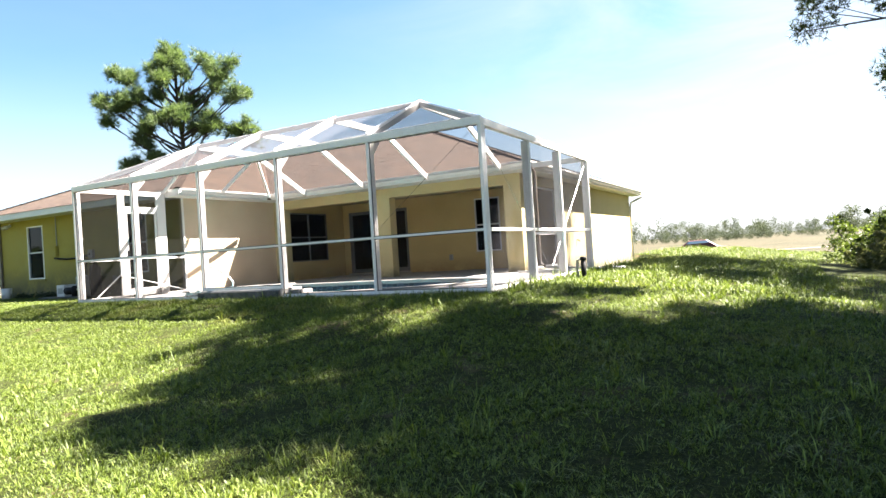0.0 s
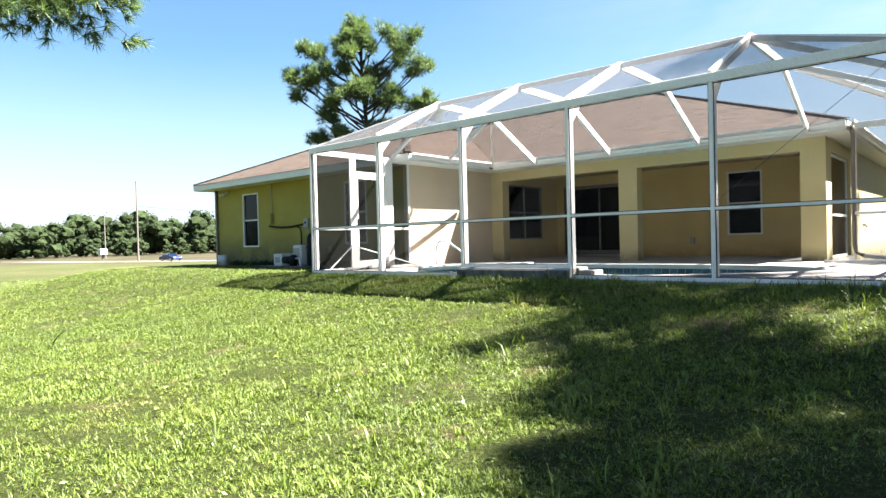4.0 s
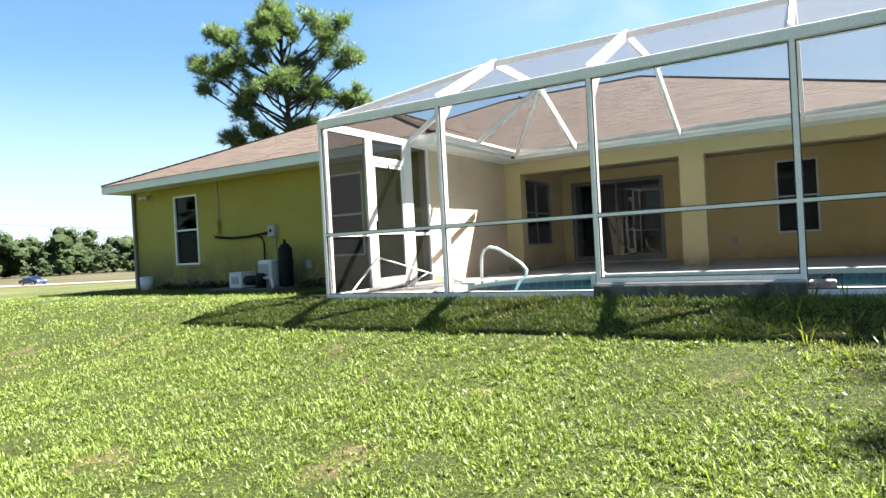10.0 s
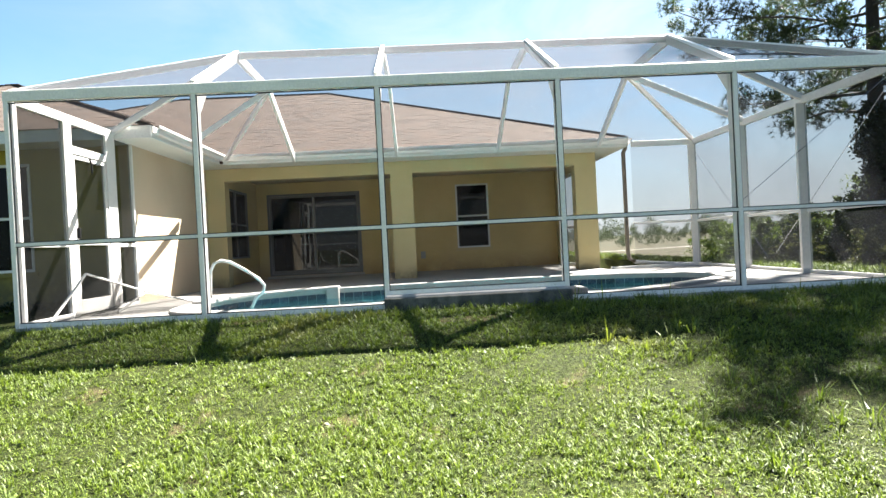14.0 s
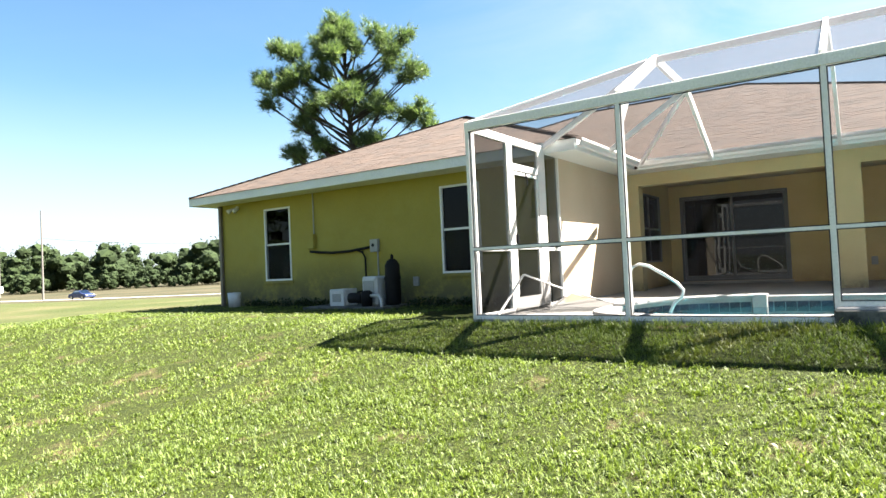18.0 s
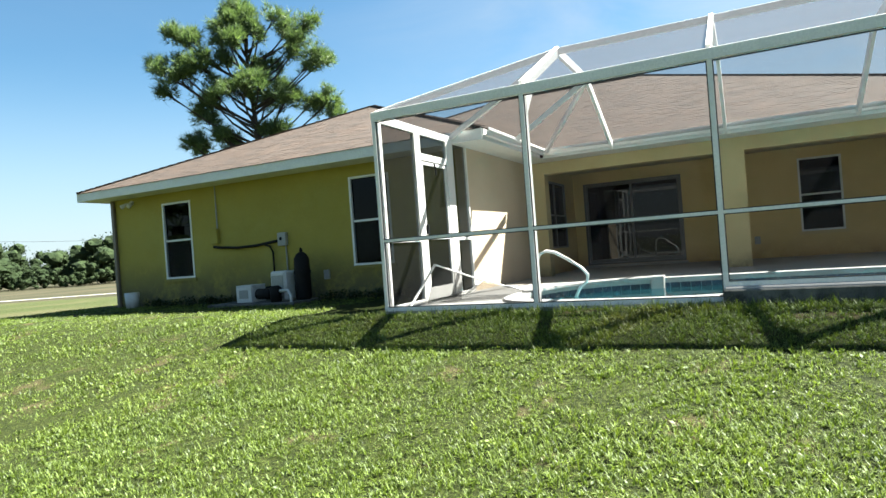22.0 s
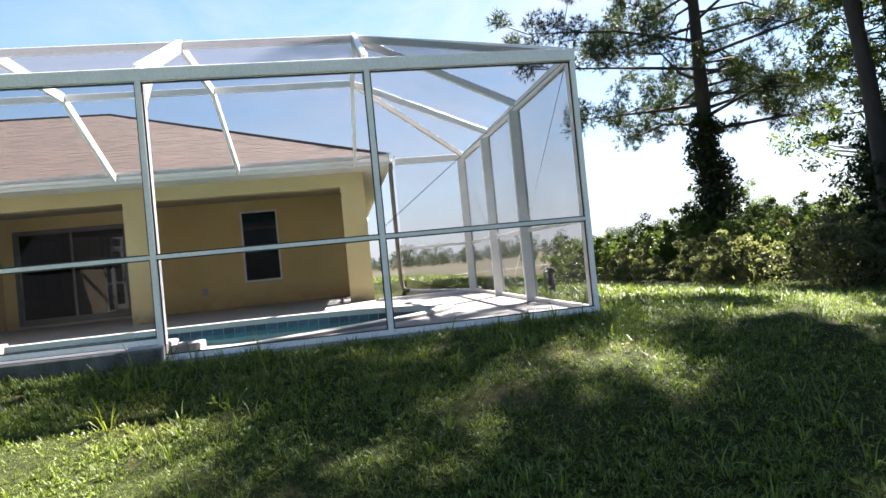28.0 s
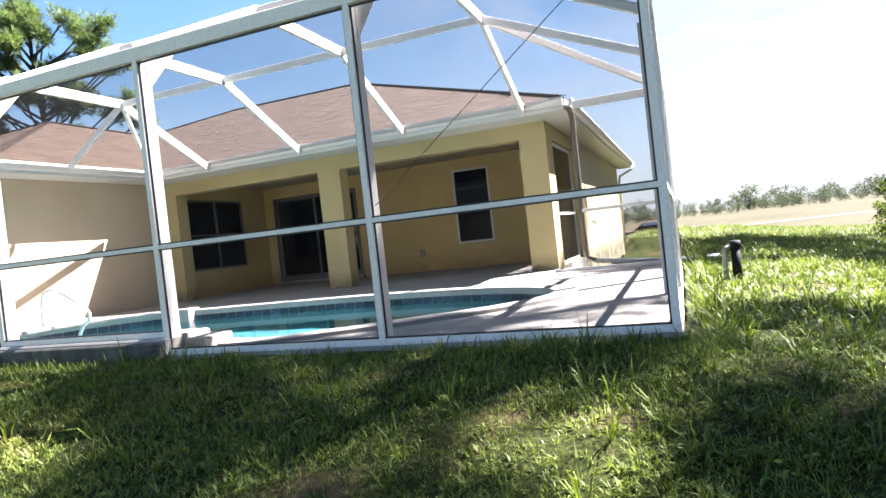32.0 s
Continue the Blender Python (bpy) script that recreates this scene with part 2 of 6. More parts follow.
STUCCO = surface("stucco", (0.475, 0.389, 0.19), (0.532, 0.437, 0.228), 0.9, 0.9, 90, 0.5, 0.006, stain=(0.418, 0.36, 0.209), stain_scale=0.7, stain_amount=0.35)
STUCCO_WARM = surface("warm_stucco", (0.539, 0.427, 0.304), (0.593, 0.47, 0.338), 0.9, 0.9, 90, 0.5, 0.006, stain=(0.436, 0.366, 0.253), stain_scale=0.8, stain_amount=0.3)
STUCCO_GOLD = surface("golden_stucco", (0.535, 0.401, 0.167), (0.602, 0.456, 0.201), 0.9, 0.9, 90, 0.5, 0.006, stain=(0.401, 0.3, 0.145), stain_scale=0.8, stain_amount=0.35)
STUCCO_GREEN = surface("yellow_stucco", (0.256, 0.211, 0.0384), (0.304, 0.252, 0.0503), 0.9, 0.9, 90, 0.5, 0.006, stain=(0.304, 0.288, 0.0767), stain_scale=0.6, stain_amount=0.5)
# White tinted warm: the colour itself offsets green and blue bounce light.
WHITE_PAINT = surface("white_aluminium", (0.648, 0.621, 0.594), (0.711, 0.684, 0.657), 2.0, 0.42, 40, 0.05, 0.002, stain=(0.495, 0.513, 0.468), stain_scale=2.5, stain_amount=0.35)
FASCIA_PAINT = surface("fascia_paint", (0.578, 0.586, 0.57), (0.637, 0.646, 0.629), 1.5, 0.5, 40, 0.06, 0.002, stain=(0.425, 0.425, 0.383), stain_scale=1.5, stain_amount=0.4)
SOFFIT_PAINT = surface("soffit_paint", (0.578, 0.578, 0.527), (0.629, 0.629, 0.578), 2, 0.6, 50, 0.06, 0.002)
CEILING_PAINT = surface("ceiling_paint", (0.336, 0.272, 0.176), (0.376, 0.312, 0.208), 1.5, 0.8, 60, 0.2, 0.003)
SHINGLE = surface("shingle", (0.0289, 0.0153, 0.00781), (0.0426, 0.0229, 0.012), 1.4, 0.95, 130, 0.5, 0.004, stain=(0.0321, 0.0177, 0.0104), stain_scale=0.9, stain_amount=0.5, random_tint=0.22)
ROOF_FELT = surface("roof_felt", (0.084, 0.049, 0.035), (0.112, 0.063, 0.0455), 2, 0.95, 90, 0.3)
CONCRETE = surface("deck_concrete", (0.262, 0.246, 0.232), (0.309, 0.297, 0.28), 1.6, 0.85, 70, 0.3, 0.003, stain=(0.268, 0.25, 0.226), stain_scale=1.1, stain_amount=0.45)
OLD_CONCRETE = surface("mossy_concrete", (0.0468, 0.0468, 0.0414), (0.119, 0.115, 0.104), 3, 0.95, 60, 0.6, 0.006, stain=(0.009, 0.00972, 0.0072), stain_scale=5.0, stain_amount=1.0, stretch=(1.6, 1, 0.5))
POOL_PLASTER = surface("pool_plaster", (0.162, 0.248, 0.264), (0.199, 0.287, 0.302), 1.2, 0.8, 40, 0.1)
POOL_TILE = surface("pool_tile", (0.005, 0.014, 0.03), (0.03, 0.058, 0.088), 34, 0.45, 60, 0.05, 0.002, random_tint=0.4, shine=0.25)
DOOR_FRAME = surface("grey_door_frame", (0.0936, 0.0936, 0.09), (0.115, 0.115, 0.112), 3, 0.45, 50, 0.04, 0.001)
SPLINE = surface("black_spline", (0.02, 0.02, 0.02), (0.035, 0.035, 0.035), 5, 0.8, 40, 0.1)
WINDOW_FRAME = surface("window_frame", (0.592, 0.6, 0.592), (0.64, 0.648, 0.64), 3, 0.4, 50, 0.04, 0.001)
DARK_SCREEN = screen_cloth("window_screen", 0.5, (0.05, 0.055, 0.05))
# Same cloth per face: slant view and sunlight are put into cover and tone.
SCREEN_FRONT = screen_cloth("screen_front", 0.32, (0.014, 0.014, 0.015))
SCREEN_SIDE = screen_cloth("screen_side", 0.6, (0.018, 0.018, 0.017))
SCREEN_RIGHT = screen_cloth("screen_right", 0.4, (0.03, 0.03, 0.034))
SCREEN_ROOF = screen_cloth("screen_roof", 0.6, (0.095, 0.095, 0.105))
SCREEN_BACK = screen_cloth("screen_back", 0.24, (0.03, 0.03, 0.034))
GLASS = glass_sheet("window_glass", (0.035, 0.04, 0.04), 1.2)
DOOR_GLASS = glass_sheet("door_glass", (0.035, 0.04, 0.04), 1.34)
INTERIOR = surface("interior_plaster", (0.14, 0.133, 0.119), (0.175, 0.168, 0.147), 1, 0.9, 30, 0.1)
BLACK_PLASTIC = surface("black_plastic", (0.006, 0.006, 0.0065), (0.011, 0.011, 0.012), 5, 0.68, 50, 0.1, shine=0.15)
WHITE_PLASTIC = surface("white_plastic", (0.465, 0.473, 0.465), (0.54, 0.547, 0.54), 4, 0.5, 40, 0.08, stain=(0.225, 0.225, 0.195), stain_scale=4, stain_amount=0.5)
GREY_PLASTIC = surface("grey_plastic", (0.225, 0.232, 0.225), (0.285, 0.292, 0.277), 4, 0.5, 40, 0.08)
BROWN_METAL = surface("brown_downspout", (0.112, 0.091, 0.07), (0.154, 0.126, 0.098), 3, 0.5, 40, 0.08)
STEEL = surface("steel", (0.5, 0.51, 0.52), (0.62, 0.63, 0.64), 8, 0.22, 80, 0.03, 0.001, metal=1.0)
BARK = bark_material("pine_bark")
BARK_DARK = surface("dark_bark", (0.018, 0.0152, 0.0126), (0.0396, 0.0324, 0.027), 6, 0.95, 30, 0.8, 0.012, stretch=(1, 1, 0.3))
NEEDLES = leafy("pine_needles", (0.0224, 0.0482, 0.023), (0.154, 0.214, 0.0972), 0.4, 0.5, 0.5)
# Darker needle copy: backlight and grove shade are put into its colour.
NEEDLES_SHADED = leafy("shaded_needles", (0.0125, 0.0235, 0.011), (0.039, 0.058, 0.022), 0.33, 0.55, 0.5)
LEAVES = leafy("bush_leaves", (0.0233, 0.043, 0.0106), (0.0994, 0.133, 0.0331), 0.5, 0.45, 0.6)
# Near-black leaves for vines; grove shade on bushes is in this colour too.
VINE_AND_SHADED = leafy("vine_and_shaded_leaves", (0.009, 0.017, 0.0055), (0.0275, 0.0425, 0.0125), 0.3, 0.4, 0.8)
PALE_LEAVES = leafy("pale_leaves", (0.0765, 0.0918, 0.0408), (0.184, 0.189, 0.102), 0.5, 0.45, 0.8)
# Far tree line: distance haze painted in as a paler, greyer leaf colour.
HAZY_LEAVES = leafy("hazy_leaves", (0.0294, 0.0421, 0.032), (0.0717, 0.0843, 0.0661), 0.3, 0.95, 0.08)
FAR_LEAVES = leafy("far_leaves", (0.0127, 0.0234, 0.0068), (0.0238, 0.0374, 0.0115), 0.12, 0.95, 0.08)
GRASS = leafy("grass_blades", (0.024, 0.042, 0.007), (0.175, 0.232, 0.044), 0.3, 0.52, 0.45, (0.13, 0.115, 0.042), (0.58, 0.76), tuft=True, shine=0.32)
ROAD_SAND = surface("sandy_road", (0.169, 0.154, 0.129), (0.208, 0.194, 0.164), 0.3, 0.95, 3, 0.2)
CAR_BLUE = surface("blue_car_paint", (0.012, 0.021, 0.06), (0.018, 0.027, 0.078), 1, 0.25, 30, 0.0)
CAR_GLASS = surface("car_glass", (0.3, 0.32, 0.33), (0.36, 0.38, 0.39), 1, 0.08, 30, 0.0, metal=1.0)
CAR_RED = surface("red_car_paint", (0.049, 0.0042, 0.0042), (0.07, 0.0063, 0.0056), 1, 0.5, 30, 0.0)
RUBBER = surface("rubber", (0.0105, 0.0105, 0.0105), (0.0175, 0.0175, 0.0175), 5, 0.8, 40, 0.1)
POLE_WOOD = surface("pole_wood", (0.096, 0.087, 0.075), (0.144, 0.129, 0.114), 4, 0.9, 30, 0.3, stretch=(1, 1, 0.1))
MULCH = surface("pine_straw", (0.06, 0.03, 0.018), (0.12, 0.06, 0.036), 9, 0.95, 70, 0.9, 0.02)


def ground_material():
    m = bpy.data.materials.new("lawn")
    m.use_nodes = True
    n, l = links_of(m)
    p = n["Principled BSDF"]
    fine, mid, big = noise_node(n, l, 38, 5, 0.75), noise_node(n, l, 5, 6, 0.7), noise_node(n, l, 1.3, 5, 0.65)
    # Near-black low end: shade between the blades is put into the ground's colour.
    col = ramp(n, l, fine.outputs["Fac"], [(0.3, (0.004, 0.006, 0.0015)), (0.5, (0.022, 0.029, 0.006)), (0.72, (0.08, 0.096, 0.021))])
    col = blend(n, l, col, ramp(n, l, mid.outputs["Fac"], [(0.3, (0.7, 0.75, 0.7)), (0.7, (1.2, 1.15, 1.1))]), 1.0, "MULTIPLY")
    col = blend(n, l, col, (0.105, 0.074, 0.042), ramp(n, l, big.outputs["Fac"], [(0.57, (0, 0, 0)), (0.7, (0.8,) * 3)]))
    # mown meadow with tan patches, then the dry open field past the garden
    wide = noise_node(n, l, 0.11, 5, 0.6)
    meadow = ramp(n, l, wide.outputs["Fac"], [(0.38, (0.036, 0.044, 0.015)), (0.52, (0.048, 0.053, 0.02)), (0.66, (0.075, 0.067, 0.034))])
    mco = n.new("ShaderNodeTexCoord")
    msep = n.new("ShaderNodeSeparateXYZ")
    l.new(mco.outputs["Object"], msep.inputs[0])
    mr = n.new("ShaderNodeMapRange")
    mr.inputs["From Min"].default_value, mr.inputs["From Max"].default_value = -11, -20
    mr.inputs["To Max"].default_value = 0.8
    l.new(msep.outputs["X"], mr.inputs["Value"])
    col = blend(n, l, col, meadow, mr.outputs[0])
    worn_map, worn = n.new("ShaderNodeMapping"), n.new("ShaderNodeVectorMath")
    worn_map.inputs["Location"].default_value, worn_map.inputs["Scale"].default_value = (7.6 / 4.6, 1.55 / 1.5, 0), (0.5 / 4.6, 0.5 / 1.5, 0)
    worn.operation = "LENGTH"
    l.new(mco.outputs["Object"], worn_map.inputs["Vector"])
    l.new(worn_map.outputs["Vector"], worn.inputs[0])
    ragged = n.new("ShaderNodeMath")
    ragged.operation = "MULTIPLY_ADD"
    ragged.inputs[1].default_value = 0.45
    l.new(noise_node(n, l, 1.1, 5, 0.65).outputs["Fac"], ragged.inputs[0])
    l.new(worn.outputs["Value"], ragged.inputs[2])
    col = blend(n, l, col, (0.12, 0.098, 0.05), ramp(n, l, ragged.outputs[0], [(0.5, (0.85,) * 3), (0.72, (0, 0, 0))]))
    co = n.new("ShaderNodeTexCoord")
    sep = n.new("ShaderNodeSeparateXYZ")
    l.new(co.outputs["Object"], sep.inputs[0])
    far = None
    for sock, lo, hi in (("X", -90, -104), ("Y", 27, 34)):
        r = n.new("ShaderNodeMapRange")
        r.inputs["From Min"].default_value, r.inputs["From Max"].default_value = lo, hi
        l.new(sep.outputs[sock], r.inputs["Value"])
        if far is None:
            far = r.outputs[0]
        else:
            mx = n.new("ShaderNodeMath")
            mx.operation = "MAXIMUM"
            l.new(far, mx.inputs[0])
            l.new(r.outputs[0], mx.inputs[1])
            far = mx.outputs[0]
    streak = noise_node(n, l, 0.06, 5, 0.6)
    field = ramp(n, l, streak.outputs["Fac"], [(0.35, (0.026, 0.027, 0.014)), (0.65, (0.05, 0.042, 0.025))])
    col = blend(n, l, col, field, far)
    l.new(col, p.inputs["Base Color"])
    p.inputs["Roughness"].default_value, p.inputs["Specular IOR Level"].default_value = 0.9, 0.1
    l.new(bump(n, l, fine.outputs["Fac"], 0.9, 0.04), p.inputs["Normal"])
    return m


def water_material():
    m = bpy.data.materials.new("pool_water")
    m.use_nodes = True
    n, l = links_of(m)
    n.remove(n["Principled BSDF"])
    gl, clear, mix, fr = (n.new("ShaderNode" + k) for k in ("BsdfGlossy", "BsdfRefraction", "MixShader", "Fresnel"))
    gl.inputs["Roughness"].default_value = 0.03
    clear.inputs["Color"].default_value = (0.26, 0.64, 0.72, 1)
    clear.inputs["Roughness"].default_value, clear.inputs["IOR"].default_value = 0.0, 1.33
    fr.inputs["IOR"].default_value = 1.3
    nrm = bump(n, l, noise_node(n, l, 3.5, 3).outputs["Fac"], 0.12, 0.02)
    l.new(nrm, gl.inputs["Normal"])
    l.new(nrm, fr.inputs["Normal"])
    l.new(fr.outputs[0], mix.inputs["Fac"])
    l.new(clear.outputs[0], mix.inputs[1])
    l.new(gl.outputs[0], mix.inputs[2])
    l.new(mix.outputs[0], n["Material Output"].inputs["Surface"])
    return m


def add_mildew(m, low, high, tone=(0.05, 0.05, 0.035), size=2.6, most=0.95):
    """Dark mildew blotches that climb a little way up from the ground."""
    n, l = links_of(m)
    p = n["Principled BSDF"]
    old = p.inputs["Base Color"].links[0].from_socket
    co, sep, lo = n.new("ShaderNodeTexCoord"), n.new("ShaderNodeSeparateXYZ"), n.new("ShaderNodeMapRange")
    l.new(co.outputs["Object"], sep.inputs[0])
    lo.inputs["From Min"].default_value, lo.inputs["From Max"].default_value = high, low
    l.new(sep.outputs["Z"], lo.inputs["Value"])
    spots = ramp(n, l, noise_node(n, l, size, 7, 0.75).outputs["Fac"], [(0.3, (0, 0, 0)), (0.54, (most,) * 3)])
    mul = n.new("ShaderNodeMath")
    mul.operation = "MULTIPLY"
    l.new(spots, mul.inputs[0])
    l.new(lo.outputs[0], mul.inputs[1])
    l.new(blend(n, l, old, tone, mul.outputs[0]), p.inputs["Base Color"])


add_mildew(STUCCO_GREEN, 0.0, 1.0)
add_mildew(STUCCO, -0.05, 0.3)
add_mildew(STUCCO_GOLD, 0.0, 0.45, (0.2, 0.1, 0.05), 1.8, 0.6)
LAWN, WATER = ground_material(), water_material()


# ---- small builders ----
def part(name, bm, material, parent=None, label="", smooth=False):
    """Links a bmesh as one mesh object, under a thing or a part where one is given."""
    me = bpy.data.meshes.new(name)
    bm.normal_update()
    bm.to_mesh(me)
    bm.free()
    me.materials.append(material)
    if smooth:
        for f in me.polygons:
            f.use_smooth = True
    ob = new(name, me)
    if parent is not None:
        ob.parent = parent
        ob.matrix_parent_inverse = parent.matrix_basis.inverted()
    if label:
        tagged(ob, label)
    return ob


def thing(name, at, label, category, group="", kind=""):
    ob = new(name)
    ob.matrix_basis = Matrix.Translation(at)
    ob.empty_display_size = 0.2
    return tagged(ob, label, category, group, kind)


def box(bm, lo, hi, bev=0.0):
    lo, hi = Vector(lo), Vector(hi)
    made = bmesh.ops.create_cube(bm, size=1, matrix=Matrix.Translation((lo + hi) / 2) @ Matrix.Diagonal((*(hi - lo), 1)))
    if bev:
        es = list({e for v in made["verts"] for e in v.link_edges})
        bmesh.ops.bevel(bm, geom=es, offset=bev, segments=1, affect="EDGES")
    return bm


def bar(bm, a, b, w, h, up=(0, 0, 1), bev=0.004):
    """A rectangular tube from a to b: w across, h along up."""
    a, b = Vector(a), Vector(b)
    d = (b - a).normalized()
    side = d.cross(Vector(up)).normalized()
    top = side.cross(d).normalized()
    m = Matrix((side * w, top * h, d * (b - a).length)).transposed().to_4x4()
    m.translation = (a + b) / 2
    made = bmesh.ops.create_cube(bm, size=1, matrix=m)
    if bev:
        es = list({e for v in made["verts"] for e in v.link_edges})
        bmesh.ops.bevel(bm, geom=es, offset=bev, segments=1, affect="EDGES")
    return bm


def tube(bm, pts, radii, sides=10, rough=0.0, seed=0):
    """A tapered round tube along points, with an uneven skin where rough is given."""
    rings, n = [], len(pts)
    pts = [Vector(p) for p in pts]
    for i, p in enumerate(pts):
        d = (pts[min(i + 1, n - 1)] - pts[max(i - 1, 0)]).normalized()
        ref = Vector((1, 0, 0)) if abs(d.x) < 0.8 else Vector((0, 1, 0))
        s = d.cross(ref).normalized()
        t = d.cross(s)
        ring = []
        for k in range(sides):
            a = 2 * math.pi * k / sides
            q = s * math.cos(a) + t * math.sin(a)
            r = radii[i] if not isinstance(radii, (int, float)) else radii
            if rough:
                r *= 1 + rough * noise.noise((p + q * 2.5) * 1.7 + Vector((seed, 0, 0)))
            ring.append(bm.verts.new(p + q * r))
        rings.append(ring)
    for u, v in zip(rings, rings[1:]):
        for k in range(sides):
            bm.faces.new((u[k], u[(k + 1) % sides], v[(k + 1) % sides], v[k]))
    bm.faces.new(rings[0][::-1])
    bm.faces.new(rings[-1])
    return bm


def sheet(bm, pts):
    bm.faces.new([bm.verts.new(p) for p in pts])
    return bm


def tri_mesh(name, verts, material, parent=None, label=""):
    """One mesh of loose triangles from an array of corners (n, 3, 3)."""
    n = len(verts)
    me = bpy.data.meshes.new(name)
    me.vertices.add(3 * n)
    me.vertices.foreach_set("co", np.ascontiguousarray(verts, np.float32).ravel())
    me.loops.add(3 * n)
    me.loops.foreach_set("vertex_index", np.arange(3 * n, dtype=np.int32))
    me.polygons.add(n)
    me.polygons.foreach_set("loop_start", np.arange(0, 3 * n, 3, dtype=np.int32))
    me.update()
    me.validate()
    me.materials.append(material)
    ob = new(name, me)
    if parent is not None:
        ob.parent = parent
        ob.matrix_parent_inverse = parent.matrix_basis.inverted()
    if label:
        tagged(ob, label)
    return ob


def smooth01(v, a, b):
    t = np.clip((np.asarray(v, float) - a) / (b - a), 0, 1)
    return t * t * (3 - 2 * t)


def ground_z(x, y):
    """The lawn's height: the house stands on a low mound that falls away to the flat."""
    x, y = np.asarray(x, float), np.asarray(y, float)
    back = 5.5 + 3.5 * smooth01(x, 6, 8.5)
    s2 = np.maximum(0, -y) ** 2 + 0.6 * np.maximum(0, x - 10.7) ** 2 + 0.5 * np.maximum(0, -10 - x) ** 2 + 0.3 * np.maximum(0, y - 26) ** 2
    z = -0.035 - 0.855 * s2 / (s2 + back)
    far = np.hypot(x - 0, y - 5)
    return z - 0.6 * smooth01(far, 25, 110) - 0.3 * smooth01(y, 27, 36)


def gz(x, y):
    return float(ground_z(x, y))


# ---- ground ----
def axis_steps(lo, hi, fine_lo, fine_hi, step):
    inner = np.arange(fine_lo, fine_hi + 1e-6, step)
    left = fine_lo - np.cumsum(step * 1.28 ** np.arange(1, 40))
    right = fine_hi + np.cumsum(step * 1.28 ** np.arange(1, 40))
    return np.concatenate([[lo], left[left > lo][::-1], inner, right[right < hi], [hi]])


def build_ground():
    xs, ys = axis_steps(-1500, 1500, -12, 20, 0.4), axis_steps(-1500, 1500, -11, 8, 0.4)
    gx, gy = np.meshgrid(xs, ys)
    z = ground_z(gx, gy)
    rng = np.random.default_rng(3)
    z = z + rng.normal(0, 0.012, z.shape)
    inside = (gx > 0.25) & (gx < 9.7) & (gy > 0.25) & (gy < 18)
    z[inside] = -2.2
    verts = np.stack([gx, gy, z], -1).reshape(-1, 3)
    w = len(xs)
    i = (np.arange(len(ys) - 1)[:, None] * w + np.arange(w - 1)[None]).ravel()
    faces = np.stack([i, i + 1, i + w + 1, i + w], -1)
    me = bpy.data.meshes.new("ground")
    me.from_pydata(verts.tolist(), [], faces.tolist())
    for f in me.polygons:
        f.use_smooth = True
    me.materials.append(LAWN)
    tagged(new("ground", me), "green mown lawn sloping down from the house to a dry open field", "ground", kind="structure")


build_ground()

# ---- house ----
BAY, TOP, W, DEPTH = 1.988, 2.487, 9.94, 5.6
WF, WL, XR, LANAI, BACK, FAR_Y = 2.915, -9.0, 8.1, 6.2, 9.38, 18.3
house = thing("house", (0, 9, 0), "single-storey yellow and beige stucco house with a brown shingle hip roof", "house")


def wall(name, axis, face, thick, a, b, z0, z1, holes, material, label=""):
    """A wall along x or y with its outer face at face; holes are (from, to, bottom, top)."""
    bm = bmesh.new()
    us = sorted({a, b, *(h[0] for h in holes), *(h[1] for h in holes)})
    for u0, u1 in zip(us, us[1:]):
        cut = sorted((h[2], h[3]) for h in holes if h[0] <= u0 + 1e-6 and h[1] >= u1 - 1e-6)
        z = z0
        for lo, hi in cut + [(z1, z1)]:
            if lo > z + 1e-6:
                f0, f1 = sorted((face, face + thick))
                box(bm, (u0, f0, z) if axis == "x" else (f0, u0, z), (u1, f1, lo) if axis == "x" else (f1, u1, lo))
            z = hi
    bmesh.ops.remove_doubles(bm, verts=bm.verts, dist=1e-5)
    return part(name, bm, material, house, label)


WIN_B, WIN_C, WIN_A, SLIDER = (-7.364, -6.498, 0.55, 2.22), (-2.408, -1.54, 0.57, 2.22), (5.305, 6.151, 0.55, 2.197), (0.456, 2.834, 0.06, 2.155)
WIN_L = (6.65, 8.45, 0.58, 2.13)
wall("front_wall", "x", WF, 0.2, WL, -0.2, -0.6, 2.52, [WIN_B, WIN_C], STUCCO_GREEN, "yellow stucco wall with two windows")
wall("patio_side_wall", "y", 0.0, -0.2, WF, LANAI + 0.3, -0.3, 2.52, [], STUCCO_WARM, "beige stucco wall beside the pool")
wall("left_wall", "y", WL, 0.2, WF + 0.2, FAR_Y, -0.6, 2.52, [], STUCCO_GREEN)
wall("rear_wall", "x", FAR_Y, 0.2, WL, XR, -0.6, 2.52, [], STUCCO)
wall("patio_header", "x", LANAI, 0.3, 0.003, XR, 0.0, 2.52, [(0.378, 3.79, 0.0, 2.19), (4.25, 7.652, 0.0, 2.19)], STUCCO, "beige stucco beam on square columns")
wall("patio_left_wall", "y", 0.2, -0.2, LANAI + 0.3, BACK + 0.2, 0.0, 2.52, [WIN_L], STUCCO_GOLD)
wall("patio_back_wall", "x", BACK, 0.2, 0.2, XR - 0.2, 0.0, 2.52, [SLIDER, WIN_A], STUCCO_GOLD, "beige stucco wall of the covered patio")
wall("right_wall", "y", XR, -0.2, LANAI + 0.3, FAR_Y, -0.5, 2.52, [(6.75, 9.0, 0.02, 2.19)], STUCCO)
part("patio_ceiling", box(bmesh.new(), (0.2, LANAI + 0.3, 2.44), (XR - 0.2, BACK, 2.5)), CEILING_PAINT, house)
